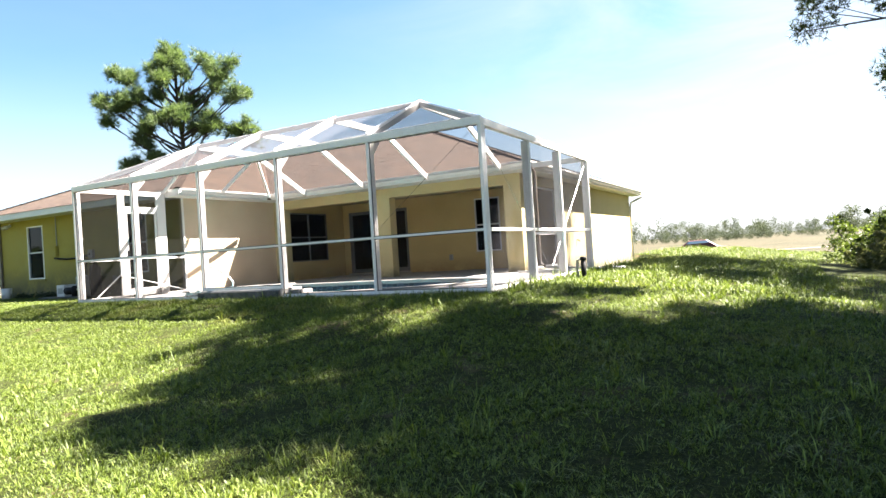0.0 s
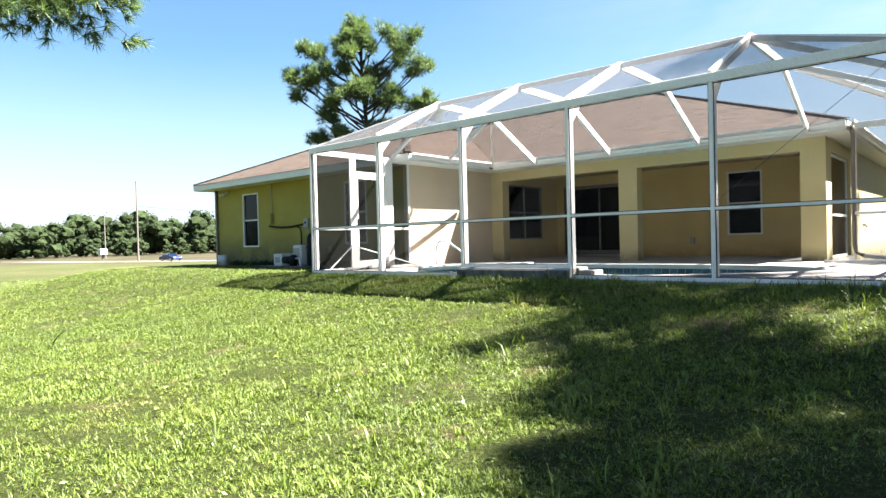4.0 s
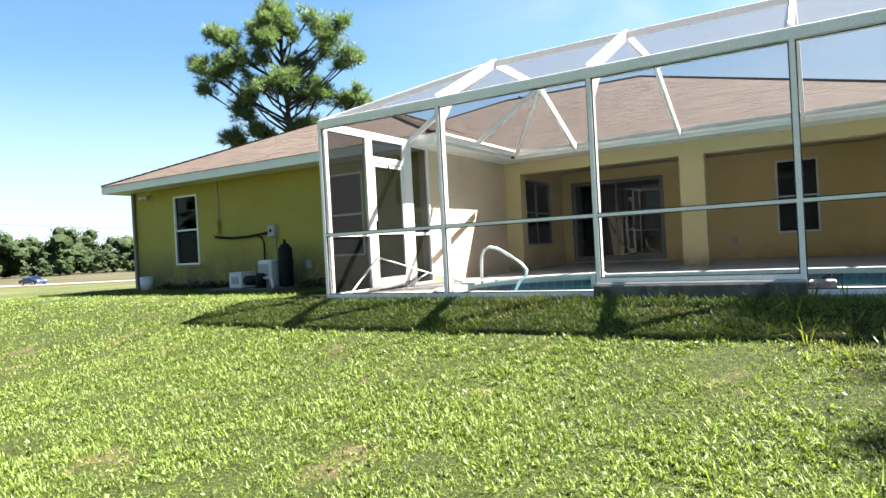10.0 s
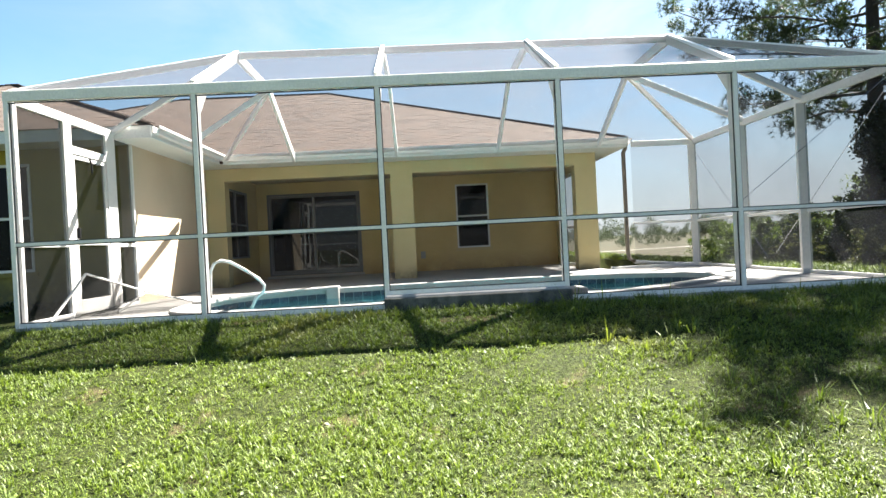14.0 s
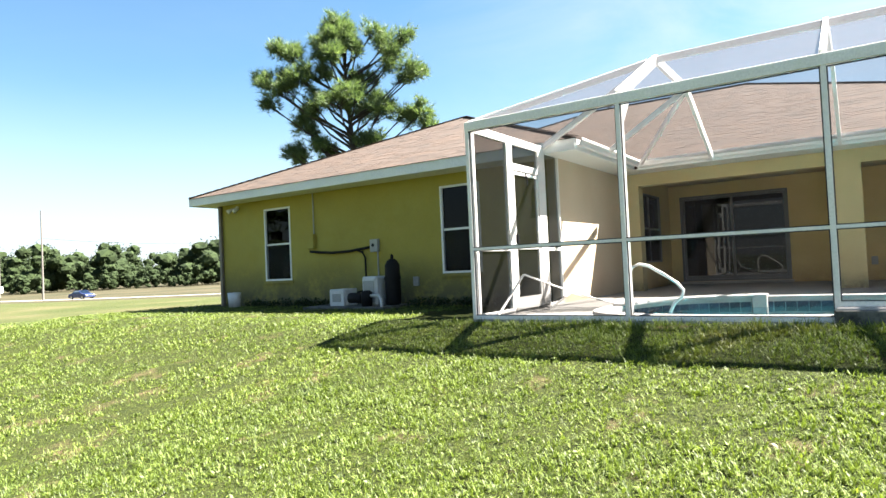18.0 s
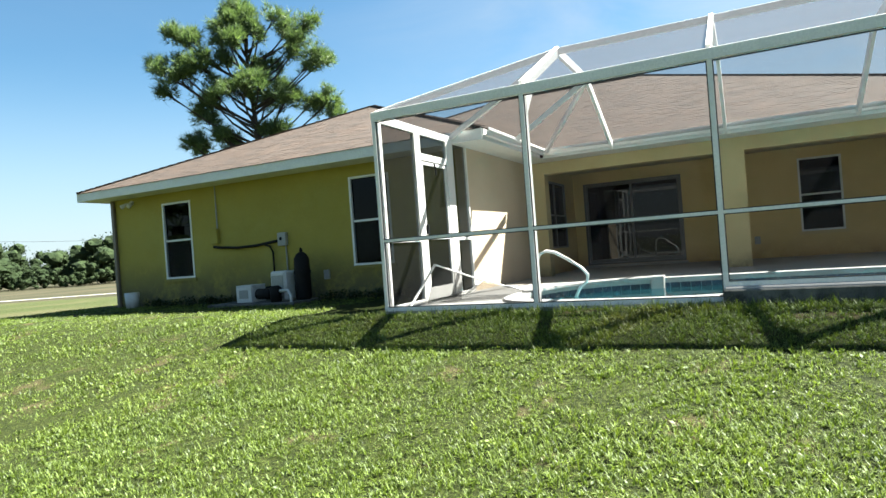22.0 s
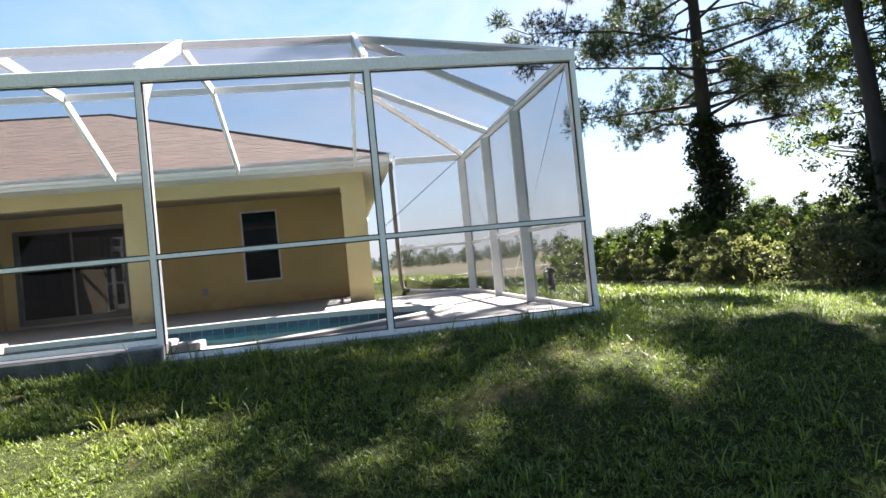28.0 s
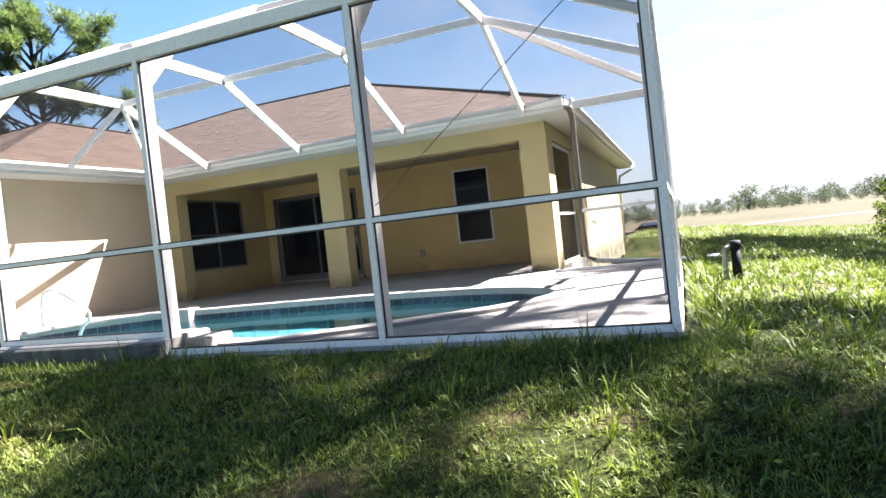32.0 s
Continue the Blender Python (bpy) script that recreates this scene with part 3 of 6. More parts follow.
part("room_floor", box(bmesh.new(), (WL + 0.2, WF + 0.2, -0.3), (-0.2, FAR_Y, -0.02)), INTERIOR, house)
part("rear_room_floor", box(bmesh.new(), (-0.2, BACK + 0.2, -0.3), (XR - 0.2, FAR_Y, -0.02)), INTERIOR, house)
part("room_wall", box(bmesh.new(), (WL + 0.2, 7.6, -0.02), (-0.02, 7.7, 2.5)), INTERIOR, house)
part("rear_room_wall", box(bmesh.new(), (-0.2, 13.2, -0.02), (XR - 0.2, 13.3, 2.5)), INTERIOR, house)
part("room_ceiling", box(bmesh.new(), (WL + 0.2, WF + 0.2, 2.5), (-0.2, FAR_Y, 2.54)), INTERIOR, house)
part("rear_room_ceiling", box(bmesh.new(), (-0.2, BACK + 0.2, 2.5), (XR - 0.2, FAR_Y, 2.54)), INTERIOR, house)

# roof: eaves, ridge and valleys at a 5-in-12 pitch
EX0, EX1, EXW, EYF, EYM, EYB, EZ, PITCH = -9.36, 8.55, 0.56, 2.32, 5.5, 18.95, 2.62, 0.41
half_w, half_m = (EXW - EX0) / 2, (EYB - EYM) / 2
ridge_wing_x, ridge_y = EX0 + half_w, EYM + half_m
zw, zm = EZ + PITCH * half_w, EZ + PITCH * half_m
A_WING, V_WING = (ridge_wing_x, EYF + half_w, zw), (ridge_wing_x, EYM + half_w, zw)
A_LEFT, A_RIGHT = (EX0 + half_m, ridge_y, zm), (EX1 - half_m, ridge_y, zm)
C_FL, C_FR, C_V = (EX0, EYF, EZ), (EXW, EYF, EZ), (EXW, EYM, EZ)
C_MR, C_BR, C_BL = (EX1, EYM, EZ), (EX1, EYB, EZ), (EX0, EYB, EZ)
PLANES = [
    ("front", [C_FL, C_FR, A_WING]),
    ("inner", [C_FR, C_V, V_WING, A_WING]),
    ("main", [C_V, C_MR, A_RIGHT, A_LEFT, V_WING]),
    ("right", [C_MR, C_BR, A_RIGHT]),
    ("rear", [C_BR, C_BL, A_LEFT, A_RIGHT]),
    ("left", [C_BL, C_FL, A_WING, V_WING, A_LEFT]),
]
roof_bm = bmesh.new()
for _, pts in PLANES:
    sheet(roof_bm, pts)
    sheet(roof_bm, [(x, y, z - 0.06) for x, y, z in reversed(pts)])
roof = part("roof", roof_bm, ROOF_FELT, house, "brown asphalt shingle hip roof")


def fascia_run(name, a, b, out, gutter):
    """A fascia board from a to b, with a gutter hung on it where the eave has one."""
    a, b, out = Vector(a), Vector(b), Vector(out)
    bm = bmesh.new()
    bar(bm, a + Vector((0, 0, -0.1)) - out * 0.015, b + Vector((0, 0, -0.1)) - out * 0.015, 0.03, 0.18)
    f = part(name, bm, FASCIA_PAINT, house, "pale painted fascia board")
    if gutter:
        g = bmesh.new()
        prof = [(0.0, -0.02), (0.0, -0.13), (0.07, -0.13), (0.085, -0.08), (0.115, -0.05), (0.115, -0.015), (0.1, -0.015), (0.1, -0.045), (0.07, -0.075), (0.06, -0.118), (0.012, -0.118), (0.012, -0.02)]
        ra = [g.verts.new(a + out * (0.004 + u) + Vector((0, 0, v))) for u, v in prof]
        rb = [g.verts.new(b + out * (0.004 + u) + Vector((0, 0, v))) for u, v in prof]
        for k in range(len(prof)):
            g.faces.new((ra[k], ra[(k + 1) % len(prof)], rb[(k + 1) % len(prof)], rb[k]))
        g.faces.new(ra[::-1])
        g.faces.new(rb)
        bmesh.ops.recalc_face_normals(g, faces=g.faces)
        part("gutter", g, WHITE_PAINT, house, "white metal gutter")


fascia_run("fascia", C_FL, C_FR, (0, -1, 0), False)
fascia_run("fascia", (EXW, EYF + 0.03, EZ), (EXW, EYM - 0.12, EZ), (1, 0, 0), True)
fascia_run("fascia", (EXW + 0.03, EYM, EZ), (EX1, EYM, EZ), (0, -1, 0), True)
fascia_run("fascia", (EX1, EYM + 0.03, EZ), C_BR, (1, 0, 0), True)
fascia_run("fascia", (EX0, EYF + 0.03, EZ), C_BL, (-1, 0, 0), False)
for lo, hi in (((EX0 + 0.03, EYF + 0.03, 2.44), (EXW - 0.03, WF, 2.455)), ((0.0, WF, 2.44), (EXW - 0.03, EYM + 0.02, 2.455)), ((0.0, EYM + 0.03, 2.44), (EX1 - 0.03, LANAI, 2.455)), ((XR, LANAI, 2.44), (EX1 - 0.03, EYB, 2.455)), ((EX0 + 0.03, WF, 2.44), (WL, EYB, 2.455))):
    part("soffit", box(bmesh.new(), lo, hi), SOFFIT_PAINT, house)


def window(name, axis, face, inward, hole, label, columns=1, sill=True, paint=None):
    """A single-hung window set in a wall: outer frame, two sashes with a meeting rail, glass, insect screen on the lower sash."""
    u0, u1, z0, z1 = hole

    def P(u, d, z):
        return (u, face + inward * d, z) if axis == "x" else (face + inward * d, u, z)

    def slab(bm, ua, ub, da, db, za, zb):
        p, q = P(ua, da, za), P(ub, db, zb)
        return box(bm, [min(c) for c in zip(p, q)], [max(c) for c in zip(p, q)], 0.002)

    bm = bmesh.new()
    t = 0.04
    for ua, ub, za, zb in ((u0, u0 + t, z0, z1), (u1 - t, u1, z0, z1), (u0 + t, u1 - t, z0, z0 + t), (u0 + t, u1 - t, z1 - t, z1)):
        slab(bm, ua, ub, -0.012, 0.08, za, zb)
    win = part(name, bm, paint or WINDOW_FRAME, house, label)
    zm_ = (z0 + z1) / 2
    wide = (u1 - u0 - 2 * t) / columns
    for c in range(columns):
        a, b = u0 + t + c * wide, u0 + t + (c + 1) * wide
        bm = bmesh.new()
        slab(bm, a, b, 0.015, 0.05, zm_ - 0.02, zm_ + 0.02)
        if c:
            slab(bm, a - 0.03, a + 0.03, 0.0, 0.06, z0 + t, z1 - t)
        part("meeting_rail", bm, paint or WINDOW_FRAME, win)
        for za, zb, d in ((z0 + t, zm_ - 0.02, 0.05), (zm_ + 0.02, z1 - t, 0.035)):
            bm = bmesh.new()
            slab(bm, a + 0.002, b - 0.002, d, d + 0.005, za, zb)
            pane = part("pane", bm, GLASS, win)
            pane.visible_shadow = False
        bm = bmesh.new()
        sheet(bm, [P(a, 0.01, z0 + t), P(b, 0.01, z0 + t), P(b, 0.01, zm_ - 0.02), P(a, 0.01, zm_ - 0.02)])
        part("insect_screen", bm, DARK_SCREEN, win)
    if sill:
        bm = bmesh.new()
        slab(bm, u0 - 0.05, u1 + 0.05, -0.035, 0.0, z0 - 0.07, z0)
        part("sill", bm, STUCCO if axis == "x" and face > 3 else STUCCO_GREEN, win)
    return win


window("window", "x", WF, 1, WIN_B, "white single-hung window in the yellow wall", sill=True)
window("window", "x", WF, 1, WIN_C, "white single-hung window beside the pool cage", sill=True)
window("window", "x", BACK, 1, WIN_A, "white single-hung window on the covered patio", sill=True)
window("window", "y", 0.2, -1, WIN_L, "dark-framed double window on the covered patio", columns=2, sill=False, paint=DOOR_FRAME)


def sliding_door():
    u0, u1, z0, z1 = SLIDER
    bm = bmesh.new()
    for lo, hi in (((u0, z0), (u0 + 0.05, z1)), ((u1 - 0.05, z0), (u1, z1)), ((u0 + 0.05, z0), (u1 - 0.05, z0 + 0.05)), ((u0 + 0.05, z1 - 0.05), (u1 - 0.05, z1))):
        box(bm, (lo[0], BACK - 0.012, lo[1]), (hi[0], BACK + 0.11, hi[1]), 0.003)
    door = part("sliding_door", bm, DOOR_FRAME, house, "grey aluminium sliding glass door with dark glass")
    mid = (u0 + u1) / 2
    for a, b, d in ((u0 + 0.05, mid + 0.03, 0.06), (mid - 0.03, u1 - 0.05, 0.02)):
        bm = bmesh.new()
        for lo, hi in (((a, z0 + 0.05), (a + 0.05, z1 - 0.05)), ((b - 0.05, z0 + 0.05), (b, z1 - 0.05)), ((a + 0.05, z0 + 0.05), (b - 0.05, z0 + 0.13)), ((a + 0.05, z1 - 0.1), (b - 0.05, z1 - 0.05))):
            box(bm, (lo[0], BACK + d, lo[1]), (hi[0], BACK + d + 0.03, hi[1]), 0.002)
        part("door_leaf", bm, DOOR_FRAME, door)
        pane = part("pane", box(bmesh.new(), (a + 0.05, BACK + d + 0.012, z0 + 0.13), (b - 0.05, BACK + d + 0.018, z1 - 0.1)), DOOR_GLASS, door)
        pane.visible_shadow = False
    part("handle", box(bmesh.new(), (u0 + 0.075, BACK + 0.035, 0.95), (u0 + 0.095, BACK + 0.06, 1.2), 0.006), STEEL, door, "metal pull handle")
    part("threshold", box(bmesh.new(), (u0 - 0.04, BACK - 0.12, 0.0), (u1 + 0.04, BACK - 0.013, 0.055), 0.008), CONCRETE, house)


sliding_door()

# ---- pool and deck ----
POOL = [(1.5, 0.75), (1.35, 1.6), (1.45, 2.5), (1.9, 3.1), (2.6, 3.5), (3.4, 3.65), (4.6, 3.72), (5.8, 3.78), (6.9, 3.72), (7.8, 3.5), (8.45, 3.1), (8.75, 2.6), (8.65, 2.1), (8.25, 1.6), (7.65, 1.15), (7.0, 0.72), (6.6, 0.42), (6.0, 0.62), (4.1, 0.62), (3.6, 0.42), (2.4, 0.42)]


def rounded(pts, rounds=2):
    """The closed outline with its corners cut off again and again."""
    for _ in range(rounds):
        out = []
        for (ax, ay), (bx, by) in zip(pts, pts[1:] + pts[:1]):
            out += [(0.75 * ax + 0.25 * bx, 0.75 * ay + 0.25 * by), (0.25 * ax + 0.75 * bx, 0.25 * ay + 0.75 * by)]
        pts = out
    return pts


EDGE = rounded(POOL)


def offset(pts, d):
    out = []
    n = len(pts)
    for i in range(n):
        (ax, ay), (bx, by) = pts[i - 1], pts[(i + 1) % n]
        tx, ty = bx - ax, by - ay
        k = math.hypot(tx, ty) or 1
        out.append((pts[i][0] - ty / k * d, pts[i][1] + tx / k * d))
    return out


def plate_with_hole(outer, inner, z, low):
    """A flat plate with an outer and an inner outline, and skirts that reach down to low."""
    bm = bmesh.new()
    vo, vi = [bm.verts.new((x, y, z)) for x, y in outer], [bm.verts.new((x, y, z)) for x, y in inner]
    es = [bm.edges.new((r[k], r[(k + 1) % len(r)])) for r in (vo, vi) for k in range(len(r))]
    bmesh.ops.triangle_fill(bm, use_beauty=True, edges=es)
    for r, pts, depth in ((vo, outer, low), (vi, inner, z - 0.09)):
        lo = [bm.verts.new((x, y, depth)) for x, y in pts]
        for k in range(len(r)):
            q = (k + 1) % len(r)
            bm.faces.new((r[k], r[q], lo[q], lo[k]))
    bmesh.ops.recalc_face_normals(bm, faces=bm.faces)
    return bm


def area_sign(pts):
    return sum(a[0] * b[1] - b[0] * a[1] for a, b in zip(pts, pts[1:] + pts[:1]))


out_sign = -1 if area_sign(EDGE) > 0 else 1
COPING_OUT = offset(EDGE, out_sign * 0.24)
deck = part("pool_deck", plate_with_hole([(-0.035, -0.012), (9.975, -0.012), (9.975, DEPTH + 0.08), (XR + 0.002, DEPTH + 0.08), (XR + 0.002, BACK + 0.1), (0.1, BACK + 0.1), (0.1, 6.0), (-0.035, 6.0)], COPING_OUT, 0.0, -0.45), CONCRETE)
tagged(deck, "pale broom-finished concrete deck round the pool", "pool deck", kind="structure")
coping = part("pool_coping", plate_with_hole(COPING_OUT, EDGE, 0.035, -0.02), CONCRETE)
tagged(coping, "pale rounded concrete coping round the pool edge", "pool coping", kind="structure")

bm = bmesh.new()
n_e = len(EDGE)
top_r = [bm.verts.new((x, y, -0.04)) for x, y in offset(EDGE, out_sign * 0.02)]
bot_r = [bm.verts.new((x, y, -1.35)) for x, y in offset(EDGE, -out_sign * 0.12)]
for k in range(n_e):
    bm.faces.new((top_r[k], top_r[(k + 1) % n_e], bot_r[(k + 1) % n_e], bot_r[k]))
bm.faces.new(bot_r)
bmesh.ops.triangulate(bm, faces=[f for f in bm.faces if len(f.verts) > 4])
pool = part("swimming_pool", bm, POOL_PLASTER)
tagged(pool, "freeform swimming pool with pale plaster and blue waterline tiles", "swimming pool", kind="structure")
bm = bmesh.new()
bm.faces.new([bm.verts.new((x, y, -0.12)) for x, y in EDGE])
bmesh.ops.triangulate(bm, faces=bm.faces)
bm.normal_update()
bmesh.ops.reverse_faces(bm, faces=[f for f in bm.faces if f.normal.z < 0])
water = part("water", bm, WATER)
tagged(water, "still turquoise pool water", "water", kind="structure")
water.visible_shadow = False

# raised ledge with a dirty outer face between two posts
ledge = part("pool_ledge", box(bmesh.new(), (2 * BAY - 0.02, -0.06, 0.003), (3 * BAY + 0.03, 0.5, 0.15), 0.015), CONCRETE)
tagged(ledge, "low raised concrete ledge at the pool's outer edge", "ledge", kind="structure")
block = part("ledge_block", box(bmesh.new(), (3 * BAY + 0.034, 0.155, 0.003), (3 * BAY + 0.27, 0.5, 0.11), 0.012), CONCRETE)
tagged(block, "white square concrete block at the end of the ledge", "block", kind="structure")
kerb = part("stained_kerb", box(bmesh.new(), (2 * BAY - 0.03, -0.12, -0.45), (3 * BAY + 0.03, -0.063, 0.125), 0.012), OLD_CONCRETE)
tagged(kerb, "mould-stained bare concrete footing under the raised ledge", "footing", kind="structure")
spa = bmesh.new()
arc = [p for p in offset(EDGE, out_sign * 0.02) if p[1] > 1.6 and p[0] < 3.0]
arc.sort(key=lambda p: p[0] * 0.5 + p[1])
for a, b in zip(arc, arc[1:]):
    bar(spa, (*a, 0.045), (*b, 0.045), 0.26, 0.05, bev=0.01)
box(spa, (2.78, 3.42, -0.15), (2.98, 3.68, 0.075), 0.01)
spa = part("raised_coping", spa, CONCRETE)
tagged(spa, "raised white coping along the shallow end of the pool", "pool coping", kind="structure")

# ---- pool cage ----
cage = thing("pool_cage", (W / 2, DEPTH / 2, 0), "white aluminium screen enclosure over the swimming pool", "pool cage")
HY, HZ, KY, KZ, BY, BZ = 1.787, 3.38, 3.585, 3.365, 5.42, 2.47
PW, PD = 0.05, 0.15


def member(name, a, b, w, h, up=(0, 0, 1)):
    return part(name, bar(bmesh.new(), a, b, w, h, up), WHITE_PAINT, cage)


for i in range(6):
    x = BAY * i
    member("post", (x, PD / 2, 0.0), (x, PD / 2, TOP - 0.04), PW, PD, (0, 1, 0))
member("eave_beam", (-0.03, 0.03, TOP + 0.01), (W + 0.03, 0.03, TOP + 0.01), 0.066, 0.115)
member("eave_beam", (0, 0.06, TOP), (0, WF - 0.01, TOP), 0.06, 0.11)
member("eave_beam", (W, 0.06, TOP), (W, DEPTH, TOP), 0.06, 0.11)
member("eave_beam", (W - 0.03, DEPTH, TOP), (EX1 + 0.12, DEPTH, TOP), 0.06, 0.11)
for y in (1.97, 3.63, DEPTH):
    member("post", (W - 0.045, y, 0), (W - 0.045, y, TOP - 0.05), 0.052, 0.15, (1, 0, 0))
for i in range(1, 5):
    x = BAY * i
    member("rafter", (x, 0.05, TOP + 0.05), (x, HY, HZ), 0.052, 0.135)
    member("rafter", (x, HY - 0.02, HZ), (x, KY + 0.02, KZ), 0.052, 0.135)
    member("rafter", (x, KY, KZ), (x, BY, BZ), 0.052, 0.135)
    g = bmesh.new()
    for xs in (x - 0.03, x + 0.027):
        tri = [(xs, 0.1, TOP - 0.28), (xs, 0.1, TOP + 0.07), (xs, 0.5, TOP + 0.22), (xs, 0.46, TOP + 0.13)]
        va, vb = [g.verts.new(p) for p in tri], [g.verts.new((p[0] + 0.003, p[1], p[2])) for p in tri]
        g.faces.new(va)
        g.faces.new(vb[::-1])
        for k in range(4):
            g.faces.new((va[k], va[(k + 1) % 4], vb[(k + 1) % 4], vb[k]))
    bmesh.ops.recalc_face_normals(g, faces=g.faces)
    part("gusset", g, WHITE_PAINT, cage)
for i in range(1, 4):
    for y, z in ((HY, HZ), (KY, KZ)):
        member("purlin", (BAY * i + 0.03, y, z), (BAY * (i + 1) - 0.03, y, z), 0.05, 0.09)
H1, H4, K1, K4 = (BAY, HY, HZ), (4 * BAY, HY, HZ), (BAY, KY, KZ), (4 * BAY, KY, KZ)
for a, b in (((0.02, 0.04, TOP + 0.04), H1), ((W - 0.02, 0.04, TOP + 0.04), H4), ((0.02, 2.3, TOP + 0.04), H1), (K1, (0.7, 3.6, 2.56)), (K1, (0.72, 5.3, 2.53)), ((W - 0.02, 1.97, TOP + 0.04), H4), ((W - 0.02, 3.63, TOP + 0.04), K4), ((W - 0.02, DEPTH, TOP + 0.04), K4)):
    member("hip_rafter", a, b, 0.05, 0.09)
RAIL = 0.9
for i in range(5):
    a, b = BAY * i + PW / 2, BAY * (i + 1) - PW / 2
    member("chair_rail", (a, 0.028, RAIL), (b, 0.028, RAIL), 0.05, 0.038)
    for z in (RAIL - 0.023, RAIL + 0.023, TOP - 0.063, 0.055 if i != 2 else 0.205):
        part("screen_spline", box(bmesh.new(), (a, 0.004, z - 0.005), (b, 0.03, z + 0.005)), SPLINE, cage, "thin black rubber spline")
    for x in (a + 0.006, b - 0.006):
        part("screen_spline", box(bmesh.new(), (x - 0.006, 0.02, 0.06), (x + 0.006, 0.03, TOP - 0.06)), SPLINE, cage, "thin black rubber spline")
    sill = 0.175 if i == 2 else 0.025
    member("sole_plate", (a, 0.03, sill), (b, 0.03, sill), 0.055, 0.05)
SIDE = [0.15, 1.97 - 0.027, 1.97 + 0.027, 3.63 - 0.027, 3.63 + 0.027, DEPTH - 0.027]
for a, b in zip(SIDE[::2], SIDE[1::2]):
    member("chair_rail", (W, a, RAIL), (W, b, RAIL), 0.05, 0.05)
    member("sole_plate", (W, a, 0.025), (W, b, 0.025), 0.055, 0.05)
member("chair_rail", (EX1 + 0.1, DEPTH, RAIL), (W - 0.03, DEPTH, RAIL), 0.05, 0.05)
member("sole_plate", (XR + 0.05, DEPTH, 0.025), (W - 0.03, DEPTH, 0.025), 0.055, 0.05)

# left side: two posts with the screen door between them
for y, d in ((1.12, 0.18), (2.2, 0.26), (2.86, 0.05)):
    member("post", (0, y, 0), (0, y, TOP - 0.05), 0.06, d, (0, 1, 0))
for a, b in ((0.15, 1.03), (2.33, 2.83)):
    member("chair_rail", (0, a, RAIL), (0, b, RAIL), 0.05, 0.05)
    member("sole_plate", (0, a, 0.025), (0, b, 0.025), 0.055, 0.05)
member("door_header", (0, 1.21, 2.11), (0, 2.07, 2.11), 0.06, 0.1)


def panel(pts, material):
    ob = part("screen_panel", sheet(bmesh.new(), pts), material, cage)
    return ob


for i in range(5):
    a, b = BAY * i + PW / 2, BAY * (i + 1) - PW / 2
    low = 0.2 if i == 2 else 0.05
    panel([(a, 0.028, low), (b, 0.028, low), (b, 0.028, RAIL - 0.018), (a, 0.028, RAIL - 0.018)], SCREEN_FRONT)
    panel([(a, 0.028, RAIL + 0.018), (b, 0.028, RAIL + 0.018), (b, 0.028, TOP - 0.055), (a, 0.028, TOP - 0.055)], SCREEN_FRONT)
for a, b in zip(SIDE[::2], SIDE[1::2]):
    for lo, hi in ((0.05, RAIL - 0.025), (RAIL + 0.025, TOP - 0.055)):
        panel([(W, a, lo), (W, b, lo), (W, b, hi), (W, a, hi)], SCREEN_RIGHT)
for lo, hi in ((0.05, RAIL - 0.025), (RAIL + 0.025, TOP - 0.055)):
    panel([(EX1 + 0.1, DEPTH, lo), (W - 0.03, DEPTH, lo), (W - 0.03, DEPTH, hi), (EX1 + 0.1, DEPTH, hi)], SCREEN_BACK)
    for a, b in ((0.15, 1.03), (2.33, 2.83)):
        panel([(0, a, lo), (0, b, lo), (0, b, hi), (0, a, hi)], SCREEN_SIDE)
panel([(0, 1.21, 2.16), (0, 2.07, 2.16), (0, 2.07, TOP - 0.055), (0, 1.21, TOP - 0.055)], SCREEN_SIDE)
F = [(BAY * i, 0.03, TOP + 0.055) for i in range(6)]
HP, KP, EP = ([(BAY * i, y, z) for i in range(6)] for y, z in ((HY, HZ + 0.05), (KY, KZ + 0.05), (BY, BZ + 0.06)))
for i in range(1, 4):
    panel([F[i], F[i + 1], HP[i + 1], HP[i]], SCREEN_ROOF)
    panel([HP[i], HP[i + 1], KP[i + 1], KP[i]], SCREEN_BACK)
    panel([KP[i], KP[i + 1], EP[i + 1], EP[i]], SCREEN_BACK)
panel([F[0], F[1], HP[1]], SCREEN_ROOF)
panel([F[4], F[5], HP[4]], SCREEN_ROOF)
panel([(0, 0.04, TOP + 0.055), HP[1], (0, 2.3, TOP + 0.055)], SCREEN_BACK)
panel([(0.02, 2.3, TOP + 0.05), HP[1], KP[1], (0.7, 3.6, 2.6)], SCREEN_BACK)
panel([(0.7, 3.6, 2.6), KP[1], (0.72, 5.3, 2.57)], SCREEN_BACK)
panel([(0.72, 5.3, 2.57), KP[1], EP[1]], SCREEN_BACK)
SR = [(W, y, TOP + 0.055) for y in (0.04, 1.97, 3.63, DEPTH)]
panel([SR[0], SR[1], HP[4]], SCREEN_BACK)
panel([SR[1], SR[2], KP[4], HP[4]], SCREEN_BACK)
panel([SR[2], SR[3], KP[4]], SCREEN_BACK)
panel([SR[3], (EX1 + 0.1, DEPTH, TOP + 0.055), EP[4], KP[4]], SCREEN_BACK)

# screen door of the cage
door = bmesh.new()
for lo, hi in (((1.22, 0.02), (1.27, 2.05)), ((2.01, 0.02), (2.06, 2.05)), ((1.27, 0.02), (2.01, 0.2)), ((1.27, 0.9), (2.01, 0.95)), ((1.27, 2.0), (2.01, 2.05))):
    box(door, (-0.02, lo[0], lo[1]), (0.02, hi[0], hi[1]), 0.004)
